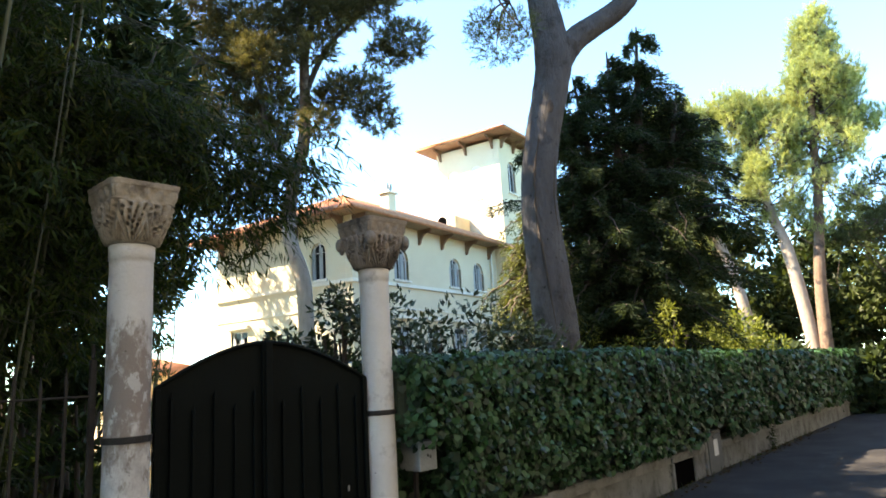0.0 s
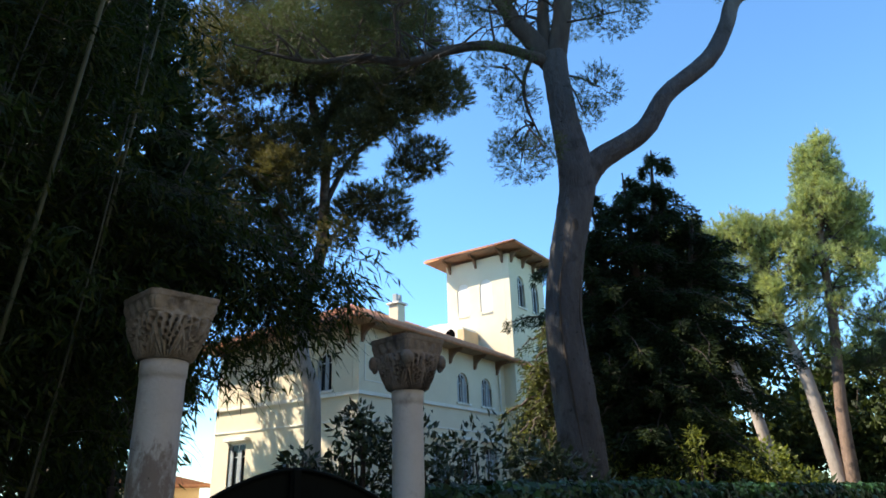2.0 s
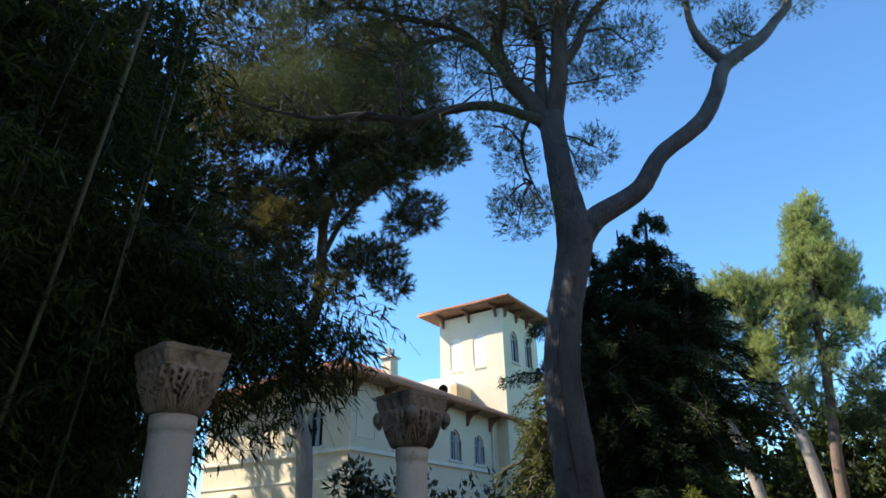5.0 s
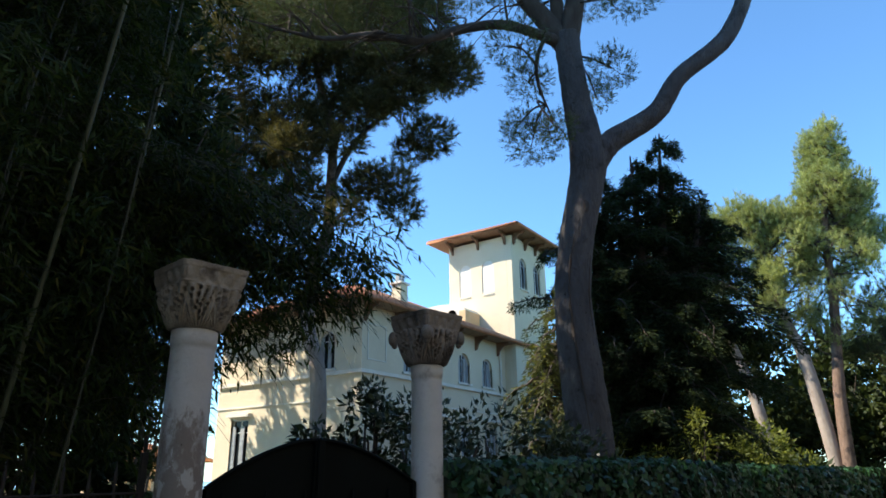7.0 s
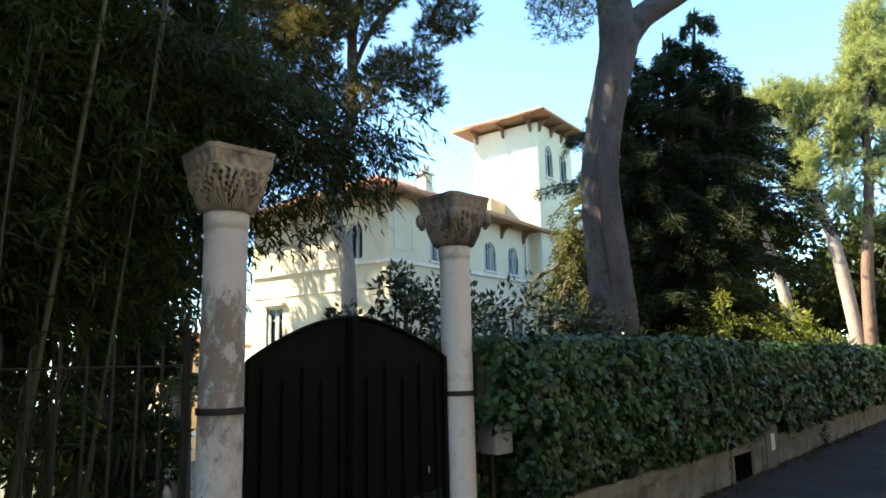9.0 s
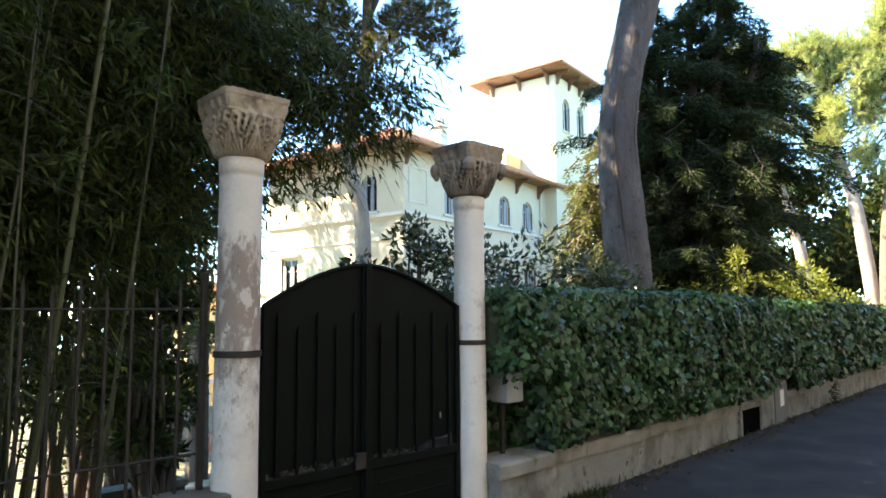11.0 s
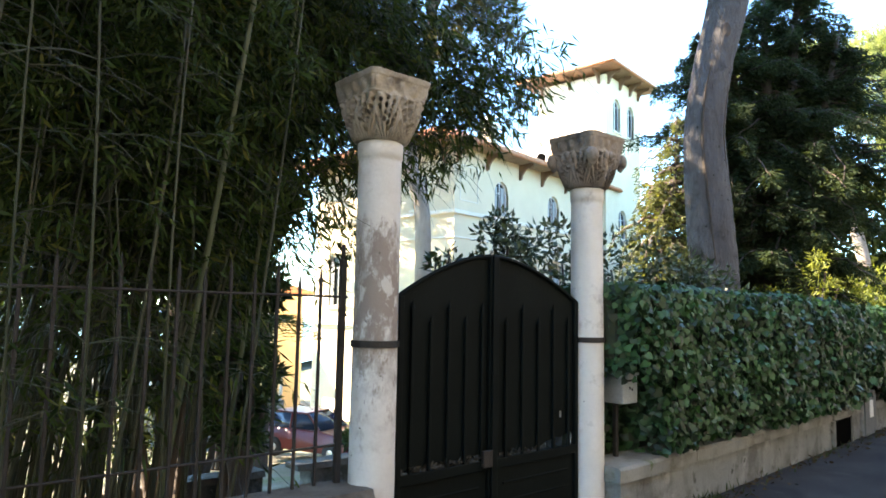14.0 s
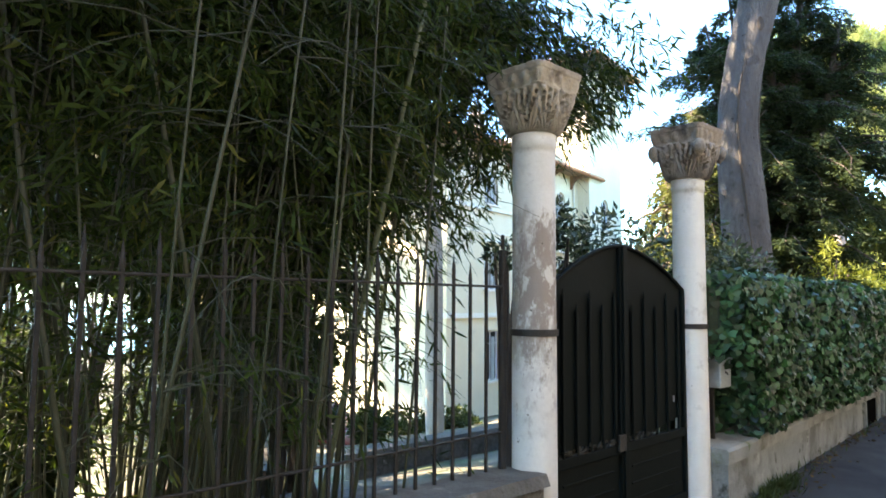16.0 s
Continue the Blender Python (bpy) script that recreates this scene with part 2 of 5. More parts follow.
MAILGREY = surface("mailbox_paint", [(0.3, (0.33, 0.36, 0.365)), (0.7, (0.42, 0.45, 0.455))], 3.0, 0.5, 0, 0.1, 40.0)
# flat black that stands for the shade inside openings
DARK = plain("painted_void_black", (0.004, 0.004, 0.004), 0.9)
RED = plain("red_car_paint", (0.15, 0.014, 0.012), 0.35)
RUBBER = plain("tyre_rubber", (0.02, 0.02, 0.02), 0.8)
CARGLASS = plain("car_glass", (0.035, 0.055, 0.085), 0.08)
CHROME = plain("dull_metal", (0.5, 0.5, 0.5), 0.3, 0.9)
LAMP = plain("orange_lens", (0.8, 0.25, 0.08), 0.2)
WHITE = plain("white_paint", (0.78, 0.77, 0.74), 0.6)
SEA = surface("sea_water", [(0.3, (0.02, 0.10, 0.24)), (0.7, (0.03, 0.14, 0.32))], 0.05, 0.15, 0, 0.3, 0.8)


DARK.node_tree.nodes["Principled BSDF"].inputs["Specular IOR Level"].default_value = 0.0
GLASS.node_tree.nodes["Principled BSDF"].inputs["Specular IOR Level"].default_value = 0.12
METER = surface("grey_meter_door", [(0.3, (0.08, 0.09, 0.092)), (0.7, (0.12, 0.13, 0.132))], 3.0, 0.6, 0, 0.2, 25.0)
GATE.node_tree.nodes["Principled BSDF"].inputs["Specular IOR Level"].default_value = 0.09


# ---- mesh helpers ----
def link_mesh(name, V, F, material, parent=None, label="", smooth=False):
    me = bpy.data.meshes.new(name)
    V = np.asarray(V, dtype=np.float32).reshape(-1, 3)
    if isinstance(F, np.ndarray):
        k = F.shape[1]
        me.vertices.add(len(V))
        me.vertices.foreach_set("co", V.ravel())
        me.loops.add(F.size)
        me.loops.foreach_set("vertex_index", F.astype(np.int32).ravel())
        me.polygons.add(len(F))
        me.polygons.foreach_set("loop_start", np.arange(0, F.size, k, dtype=np.int32))
        me.polygons.foreach_set("loop_total", np.full(len(F), k, dtype=np.int32))
        me.update(calc_edges=True)
    else:
        me.from_pydata(V.tolist(), [], F)
        me.update()
    if smooth:
        me.polygons.foreach_set("use_smooth", np.ones(len(me.polygons), dtype=bool))
    me.materials.append(material)
    ob = new(name, me)
    ob.parent = parent
    if label:
        ob["label"] = label
    return ob


def stuff(ob):
    return tagged(ob, kind="stuff")


def part(name, bm, material, parent=None, label="", smooth=False):
    me = bpy.data.meshes.new(name)
    bmesh.ops.recalc_face_normals(bm, faces=bm.faces)
    bm.to_mesh(me)
    bm.free()
    if smooth:
        me.polygons.foreach_set("use_smooth", np.ones(len(me.polygons), dtype=bool))
    me.materials.append(material)
    ob = new(name, me)
    ob.parent = parent
    if label:
        ob["label"] = label
    return ob


def box(bm, lo, hi, m=None, bevel=0.0):
    """A box between two corners, bevelled, turned by m."""
    lo, hi = Vector(lo), Vector(hi)
    made = bmesh.ops.create_cube(bm, size=1.0)["verts"]
    bmesh.ops.transform(bm, matrix=Matrix.Translation((lo + hi) / 2) @ Matrix.Diagonal((*(hi - lo), 1)), verts=made)
    if bevel:
        edges = list({e for v in made for e in v.link_edges})
        made = list({v for f in bmesh.ops.bevel(bm, geom=edges, offset=bevel, segments=2, affect="EDGES", profile=0.5)["faces"] for v in f.verts} | {v for v in made if v.is_valid})
    if m is not None:
        bmesh.ops.transform(bm, matrix=m, verts=made)


def solid(name, lo, hi, material, parent=None, label="", m=None, bevel=0.006):
    bm = bmesh.new()
    box(bm, lo, hi, m, bevel)
    return part(name, bm, material, parent, label)


def thing(name, m, label, category, group="", kind=""):
    ob = new(name)
    ob.matrix_world = m
    return tagged(ob, label, category, group, kind)


def curve_points(points, per=6):
    """A smooth line through points (Catmull-Rom)."""
    P = np.asarray(points, dtype=float)
    P = np.vstack([2 * P[0] - P[1], P, 2 * P[-1] - P[-2]])
    out = []
    for i in range(1, len(P) - 2):
        for k in range(per):
            t = k / per
            a, b, c, d = P[i - 1], P[i], P[i + 1], P[i + 2]
            out.append(0.5 * (2 * b + (c - a) * t + (2 * a - 5 * b + 4 * c - d) * t * t + (3 * b - a - 3 * c + d) * t ** 3))
    out.append(P[-2])
    return np.array(out)


def tube(points, radii, sides=8, wobble=0.0, seed=0):
    """Verts and quads of a tapered limb along points."""
    P = np.asarray(points, dtype=float)
    R = np.interp(np.linspace(0, 1, len(P)), np.linspace(0, 1, len(radii)), radii)
    rng = np.random.default_rng(seed)
    T = np.gradient(P, axis=0)
    T /= np.linalg.norm(T, axis=1)[:, None] + 1e-9
    ref = np.array([0.31, 0.95, 0.05]) if abs(T[0] @ np.array([0.31, 0.95, 0.05])) < 0.9 else np.array([1.0, 0, 0])
    A = np.cross(T, ref)
    A /= np.linalg.norm(A, axis=1)[:, None] + 1e-9
    B = np.cross(T, A)
    ang = np.linspace(0, 2 * np.pi, sides, endpoint=False)
    bumps = 1 + wobble * (np.sin(ang * 3 + rng.uniform(0, 6))[None, :] * 0.5 + rng.normal(0, 0.35, (len(P), sides)))
    V = P[:, None, :] + (R[:, None] * bumps)[:, :, None] * (np.cos(ang)[None, :, None] * A[:, None, :] + np.sin(ang)[None, :, None] * B[:, None, :])
    i = np.arange(len(P) - 1)[:, None] * sides
    j = np.arange(sides)[None, :]
    k = (j + 1) % sides
    F = np.stack([i + j, i + k, i + sides + k, i + sides + j], axis=-1).reshape(-1, 4)
    return V.reshape(-1, 3), F


def join(pieces):
    V, F, n = [], [], 0
    for v, f in pieces:
        V.append(v)
        F.append(f + n)
        n += len(v)
    return np.vstack(V), np.vstack(F)


def unit(v):
    return v / (np.linalg.norm(v, axis=-1, keepdims=True) + 1e-9)


def leaf_blades(P, D, length, width, rng, fold=0.15, at=0.4):
    """Pointed leaves: one folded diamond each, from P along D."""
    n = len(P)
    D = unit(D)
    S = unit(np.cross(D, rng.normal(size=(n, 3))))
    N = np.cross(D, S)
    L = (length * rng.uniform(0.65, 1.3, n))[:, None]
    W = (width * rng.uniform(0.7, 1.25, n))[:, None] * 0.5
    mid = P + D * L * at
    V = np.stack([P, mid + S * W + N * W * fold * 2, P + D * L - N * L * fold * 0.5, mid - S * W + N * W * fold * 2], axis=1).reshape(-1, 3)
    return V, np.arange(4 * n).reshape(-1, 4)


def needle_blades(P, D, length, width, rng):
    n = len(P)
    D = unit(D)
    S = unit(np.cross(D, rng.normal(size=(n, 3)))) * width * 0.5
    L = (length * rng.uniform(0.7, 1.25, n))[:, None]
    return np.stack([P - S, P + S, P + D * L], axis=1).reshape(-1, 3), np.arange(3 * n).reshape(-1, 3)


def ball(rng, n, centre, radii, hollow=0.0):
    d = unit(rng.normal(size=(n, 3)))
    r = (hollow + (1 - hollow) * rng.uniform(0, 1, n)) ** (1 / 2.2)
    return np.asarray(centre) + d * r[:, None] * np.asarray(radii), d


# ---- lie of the land: the gate line, the hedge wall's line, the house's line ----
GL, GU, GN = Vector((-2.123, 4.653, 0)), Vector((0.693, 0.721, 0)), Vector((0.721, -0.693, 0))
GATE_M = Matrix(((GU.x, -GN.x, 0, GL.x), (GU.y, -GN.y, 0, GL.y), (0, 0, 1, 0), (0, 0, 0, 1)))      # x along the gate, y into the garden
WJ, WA = Vector((0.91, 7.667, 0)), radians(50.7)
WALL_M = Matrix.Translation(WJ) @ Matrix.Rotation(WA, 4, "Z")                                        # x along the hedge wall, y into the garden
HOUSE_M = Matrix.Translation((-3.4, 28.58, 0)) @ Matrix.Rotation(radians(55.0), 4, "Z")               # x along the shaded front, y along the sunlit side


def smoothstep(a, b, x):
    t = np.clip((x - a) / (b - a), 0, 1)
    return t * t * (3 - 2 * t)


def land(x, y):
    """The ground's height."""
    s = (x - WJ.x) * math.cos(WA) + (y - WJ.y) * math.sin(WA)
    q = -(x - WJ.x) * math.sin(WA) + (y - WJ.y) * math.cos(WA)
    return -0.12 - 0.018 * np.clip(s, -12, 40) - 3.2 * np.clip((q - 1.0) / 16.5, 0, 1)


# ---- structure ----
steps = np.concatenate([np.linspace(-900, -60, 9), np.linspace(-50, 60, 111), np.linspace(70, 900, 9)])
gx, gy = np.meshgrid(steps, steps)
gz = land(gx, gy) + 0.03 * np.sin(gx * 1.7) * np.sin(gy * 1.3) * smoothstep(1, 4, -(gx - WJ.x) * math.sin(WA) + (gy - WJ.y) * math.cos(WA))
idx = np.arange(gx.size).reshape(gx.shape)
quads = np.stack([idx[:-1, :-1], idx[:-1, 1:], idx[1:, 1:], idx[1:, :-1]], axis=-1).reshape(-1, 4)
tagged(link_mesh("ground", np.stack([gx, gy, gz], axis=-1).reshape(-1, 3), quads, SOIL, smooth=True), "sloping garden soil with patches of grass", "ground", kind="structure")

rs, rq = np.meshgrid(np.linspace(-30, 70, 101), np.linspace(-6.3, -0.02, 15))
rx = WJ.x + rs * math.cos(WA) - rq * math.sin(WA)
ry = WJ.y + rs * math.sin(WA) + rq * math.cos(WA)
idx = np.arange(rs.size).reshape(rs.shape)
quads = np.stack([idx[:-1, :-1], idx[:-1, 1:], idx[1:, 1:], idx[1:, :-1]], axis=-1).reshape(-1, 4)
tagged(link_mesh("road", np.stack([rx, ry, land(rx, ry) + 0.02], axis=-1).reshape(-1, 3), quads, ASPHALT, smooth=True), "shaded dark asphalt lane beside the wall", "road", kind="structure")

ds, dq = np.meshgrid(np.linspace(0.0, 2.2, 12), np.linspace(-0.25, 17, 60))
dx = GL.x + ds * GU.x - dq * GN.x - np.clip(dq - 3, 0, 99) * 0.25
dy = GL.y + ds * GU.y - dq * GN.y
idx = np.arange(ds.size).reshape(ds.shape)
quads = np.stack([idx[:-1, :-1], idx[:-1, 1:], idx[1:, 1:], idx[1:, :-1]], axis=-1).reshape(-1, 4)
tagged(link_mesh("driveway", np.stack([dx, dy, land(dx, dy) + 0.06], axis=-1).reshape(-1, 3), quads, GRAVEL, smooth=True), "grey gravel driveway behind the gate", "driveway", kind="structure")

bm = bmesh.new()
for p in ((-900, 60), (-20, 60), (-20, 900), (-900, 900)):
    bm.verts.new((*p, -3.2))
bm.faces.new(bm.verts)
tagged(part("water", bm, SEA), "distant blue sea beyond the garden", "sea", kind="structure")

# unseen plain wall added to close the lane's other side, tall to cut sky light
bm = bmesh.new()
box(bm, (-30, -6.6, -1.6), (70, -6.2, 10.5), None, 0.02)
ob = tagged(part("wall_south", bm, CONCRETE), "plain unseen wall added across the lane to cut sky light", "wall", kind="structure")
ob.matrix_world = WALL_M


def low_wall(name, m, s0, s1, depth, top, foot, slope, label, cap=0.09):
    """A low rendered wall with an overhanging coping, following the lane's fall."""
    n = max(2, int((s1 - s0) / 0.6))
    lo = []
    for i in range(n + 1):
        s = s0 + (s1 - s0) * i / n
        j = 0.012 * noise.noise((s * 1.3, depth, 3.1))
        z = top - slope * (s - s0)
        lo.append([(s, j, foot - slope * (s - s0)), (s, j * 0.6, z - cap), (s, depth, z - cap), (s, depth, foot - 0.6 - slope * (s - s0))])
    root = tagged(new(name), label, "wall", kind="structure")
    root.matrix_world = m
    V = [p for r in lo for p in r]
    F = [(a * 4 + b, a * 4 + (b + 1) % 4, a * 4 + 4 + (b + 1) % 4, a * 4 + 4 + b) for a in range(n) for b in range(4)]
    link_mesh("wall_body", V, F + [(0, 1, 2, 3), (n * 4 + 3, n * 4 + 2, n * 4 + 1, n * 4)], CONCRETE if name == "wall_hedge" else RUBBLE, root)
    rng = random.Random(len(name))
    s = s0 - 0.03
    while s < s1:
        e = s + rng.uniform(1.15, 1.7)
        rows, d = [], rng.uniform(-0.008, 0.008)
        for i in range(7):
            x = s + (e - 0.008 - s) * i / 6
            z = top - slope * (x - s0) + d
            j = 0.010 * noise.noise((x * 3.1, 7.7, depth)) - (0.012 if i in (0, 6) else 0)
            rows.append([(x, -0.03 - j, z - cap), (x, -0.036 - j, z - 0.025), (x, -0.012 - j, z + j * 0.5), (x, depth, z + 0.008), (x, depth + 0.03, z - cap)])
        V = [p for r in rows for p in r]
        F = [(a * 5 + b, a * 5 + (b + 1) % 5, a * 5 + 5 + (b + 1) % 5, a * 5 + 5 + b) for a in range(6) for b in range(5)]
        link_mesh("coping_stone", V, F + [(0, 1, 2, 3, 4), (34, 33, 32, 31, 30)], COPING if name == "wall_hedge" else COPING_BROWN, root)
        s = e
    return root


hedge_wall = low_wall("wall_hedge", WALL_M, -1.98, 40.0, 0.34, 0.445, -0.35, 0.017, "low stained rendered wall with a stone coping under the ivy", 0.13)
fence_wall = low_wall("wall_fence", GATE_M @ Matrix.Rotation(math.pi, 4, "Z") @ Matrix.Translation((0.14, -0.16, 0)), 0.0, 9.0, 0.34, 0.62, -0.4, -0.004, "low weathered stone wall under the iron fence", 0.06)
HALF_TURN = Matrix.Rotation(math.pi, 4, "Z")
low_wall("wall_terrace_1", GATE_M @ HALF_TURN @ Matrix.Translation((-9.5, -6.0, 0)), 0.0, 6.6, 0.35, -0.66, -1.3, 0.0, "low dark stone parapet below the driveway", 0.08)
low_wall("wall_terrace_2", GATE_M @ HALF_TURN @ Matrix.Translation((-2.1, -6.0, 0)), 0.0, 10.1, 0.35, -0.66, -1.3, 0.0, "low dark stone parapet beside the bamboo", 0.08)


# ---- gate columns ----
def lathe(profile, sides=40):
    V = [(r * math.cos(2 * math.pi * i / sides), r * math.sin(2 * math.pi * i / sides), z) for r, z in profile for i in range(sides)]
    F = [(a * sides + i, a * sides + (i + 1) % sides, (a + 1) * sides + (i + 1) % sides, (a + 1) * sides + i) for a in range(len(profile) - 1) for i in range(sides)]
    F += [tuple(reversed(range(sides))), tuple((len(profile) - 1) * sides + i for i in range(sides))]
    return V, F


def capital_mesh(volutes):
    """A late antique basket capital: round below, square above, drilled acanthus leaves, an abacus with eggs."""
    sides, rows = 400, 120
    V = []
    for k in range(rows + 1):
        q = k / rows
        for i in range(sides):
            a = 2 * math.pi * i / sides
            c, s = math.cos(a), math.sin(a)
            square = 1 / max(abs(c), abs(s))
            rounded = (abs(c) ** 5 + abs(s) ** 5) ** (-1 / 5)
            if q < 0.68:
                h = q / 0.68
                blend = smoothstep(0.05, 0.9, h)
                r = 0.146 + 0.060 * math.sin(h * 1.5) ** 0.55
                r *= 1 - blend + blend * rounded
                leaf = (a / (2 * math.pi) * 8) % 1 * 2 - 1                      # across one leaf
                spread = leaf / (0.25 + 0.75 * h ** 0.8)
                relief = 0.011 * math.cos(spread * 9) - 0.010 * max(0, abs(leaf) - 0.82) / 0.18
                for row, (hy, n) in enumerate(((0.15, 1), (0.29, 2), (0.43, 3), (0.57, 3), (0.71, 4), (0.86, 4))):
                    for m in range(n):
                        px = (m - (n - 1) / 2) * 0.42 * (0.6 + hy * 0.7) + (0.11 if row % 2 else 0)
                        e = ((leaf - px - 0.25 * px * (h - hy)) / 0.10) ** 2 + ((h - hy - 0.05 * math.cos(px * 5)) / 0.047) ** 2
                        if e < 1.6:
                            relief -= 0.07 * max(0.0, min(1.0, (1.45 - e) / 0.35))
                r += relief * smoothstep(0.0, 0.06, h) * smoothstep(1.0, 0.93, h)
                z = 0.25 * h
            else:
                h = (q - 0.68) / 0.32
                r = (0.200 + 0.024 * h) * ((abs(c) ** 14 + abs(s) ** 14) ** (-1 / 14))
                side = math.tan(((a + math.pi / 4) % (math.pi / 2)) - math.pi / 4)
                egg = math.cos(side * 4.5 * math.pi)
                if 0.08 < h < 0.72:
                    r += 0.010 * egg * math.sin((h - 0.08) / 0.64 * math.pi) - 0.004
                z = 0.25 + 0.125 * h
            j = 0.004 * noise.noise((c * r * 30, s * r * 30, z * 30))
            V.append((c * (r + j), s * (r + j), z + j))
    F = [(a * sides + i, a * sides + (i + 1) % sides, (a + 1) * sides + (i + 1) % sides, (a + 1) * sides + i) for a in range(rows) for i in range(sides)]
    F += [tuple(reversed(range(sides))), tuple(rows * sides + i for i in range(sides))]
    bm = bmesh.new()
    me = bpy.data.meshes.new("shape")
    me.from_pydata(V, [], F)
    bm.from_mesh(me)
    bpy.data.meshes.remove(me)
    if volutes:
        for i in range(4):
            a = math.pi / 4 + i * math.pi / 2
            for rad, out, up in ((0.05, 0.275, 0.205), (0.032, 0.262, 0.165)):
                made = bmesh.ops.create_icosphere(bm, subdivisions=2, radius=rad)["verts"]
                bmesh.ops.transform(bm, matrix=Matrix.Translation((math.cos(a) * out, math.sin(a) * out, up)) @ Matrix.Rotation(a, 4, "Z") @ Matrix.Diagonal((0.8, 1.0, 1.15, 1)), verts=made)
            b = i * math.pi / 2
            for off in (-0.028, 0.028):
                made = bmesh.ops.create_icosphere(bm, subdivisions=2, radius=0.026)["verts"]
                bmesh.ops.transform(bm, matrix=Matrix.Rotation(b, 4, "Z") @ Matrix.Translation((0.205, off, 0.225)) @ Matrix.Diagonal((0.8, 0.8, 1.3, 1)), verts=made)
    return bm


def gate_column(s, radius, volutes, foot, label):
    root = thing("gate_column", GATE_M @ Matrix.Translation((s, 0, 0)), label, "column", "columns beside the gate")
    prof = [(radius * 1.01, foot)] + [(radius * (1.0 - 0.055 * k / 12 + 0.006 * noise.noise((k * 1.7, s, 0.3))), foot + (2.65 - foot) * (k + 0.5) / 12.6) for k in range(13)]
    prof += [(radius * 0.95, 2.655), (radius * 0.99, 2.66), (radius * 0.995, 2.70), (radius * 1.0, 2.755), (radius * 0.9, 2.765)]
    V, F = lathe(prof, 48)
    V = [(x * (1 + 0.012 * noise.noise((x * 5, y * 5, z * 2.2 + s))), y * (1 + 0.012 * noise.noise((x * 5, y * 5, z * 2.2 + s + 9))), z) for x, y, z in V]
    link_mesh("shaft", V, F, MARBLE_CLEAN if volutes else MARBLE, root, "white marble shaft" if volutes else "worn white marble shaft with brown stains", True)
    cap = part("capital", capital_mesh(volutes), CARVED_DARK if volutes else CARVED, root, "carved stone capital with drilled acanthus leaves", True)
    cap.location, cap.scale = (0, 0, 2.76), (1.10, 1.10, 1.2) if volutes else (1.06, 1.06, 1.10)
    V, F = lathe([(radius * 0.99, 1.45), (radius * 1.055, 1.452), (radius * 1.06, 1.492), (radius * 0.99, 1.494)], 40)
    band = link_mesh("iron_band", V, F, IRON, root, "flat black iron band")
    sign = 1 if s < 1 else -1
    solid("hinge_arm", (min(0, sign * 0.2), 0.02, 1.455), (max(0, sign * 0.2), 0.06, 1.49), IRON, band)
    return root


gate_column(0.0, 0.148, False, -0.2, "worn white marble column with a carved capital beside the gate")
gate_column(2.203, 0.143, True, -0.2, "white marble column with a darker weathered capital beside the gate")


# ---- gate ----
def gate_leaf(s0, s1, rise_left, label):
    """One leaf: arched sheet, upright bars before it, rails, a kick panel with raised borders."""
    root = thing("gate_leaf", GATE_M @ Matrix.Translation((0, 0, 0)), label, "gate", "leaves of the gate")
    w = s1 - s0
    peak, low = 2.11, 1.79

    def top(s):
        t = (s - s0) / w if not rise_left else (s1 - s) / w
        return low + (peak - low) * (1 - (1 - t) ** 1.75)

    n = 24
    rng = random.Random(4 if rise_left else 3)
    rows = []
    for i in range(n + 1):
        s = s0 + w * i / n
        ragged = (0.632 + 0.03 * rng.random()) if not rise_left else 0.635 + 0.07 * smoothstep(0.35, 0.95, i / n) + 0.02 * rng.random()
        rows.append([(s, 0.0, ragged), (s, 0.0, top(s)), (s, 0.008, top(s)), (s, 0.008, ragged)])
    V = [p for r in rows for p in r]
    F = [(a * 4 + b, a * 4 + (b + 1) % 4, a * 4 + 4 + (b + 1) % 4, a * 4 + 4 + b) for a in range(n) for b in range(4)] + [(0, 1, 2, 3), (n * 4 + 3, n * 4 + 2, n * 4 + 1, n * 4)]
    link_mesh("sheet", V, F, GATE, root)
    rim = [(s0 + w * i / n, -0.012, top(s0 + w * i / n) - 0.012) for i in range(n + 1)]
    V, F = tube(rim, [0.016], 8)
    link_mesh("top_rim", V, F, GATE, root)
    for i in range(5):
        s = s0 + w * (i + 0.75) / 5.4
        h = min(1.70 if i % 2 == (1 if rise_left else 0) else 1.60, top(s) - 0.12)
        bm = bmesh.new()
        box(bm, (s - 0.011, -0.026, 0.56), (s + 0.011, -0.004, h), None, 0.004)
        tip = bmesh.ops.create_cone(bm, cap_ends=True, segments=6, radius1=0.014, radius2=0.001, depth=0.06)["verts"]
        bmesh.ops.transform(bm, matrix=Matrix.Translation((s, -0.015, h + 0.03)), verts=tip)
        part("bar", bm, GATE, root)
    for za, zb in ((0.555, 0.625), (0.04, 0.10)):
        solid("rail", (s0, -0.03, za), (s1, 0.02, zb), GATE, root)
    for sa in (s0, s1 - 0.04):
        solid("stile", (sa, -0.03, 0.03), (sa + 0.04, 0.02, min(top(sa), top(sa + 0.04)) - 0.01), GATE, root)
    panel = solid("kick_panel", (s0 + 0.04, -0.004, 0.10), (s1 - 0.04, 0.012, 0.555), GATE, root)
    for zb in (0.18, 0.30, 0.43):
        solid("moulding", (s0 + 0.12, -0.016, zb), (s1 - 0.12, -0.004, zb + 0.018), GATE, panel)
    return root


left_leaf = gate_leaf(0.17, 1.045, False, "black-green steel gate leaf with an arched top, closed")
right_leaf = gate_leaf(1.055, 2.045, True, "black-green steel gate leaf with a loose lower edge, closed")
solid("cover_strip", (1.02, -0.05, 0.05), (1.08, -0.032, 2.10), GATE, left_leaf)
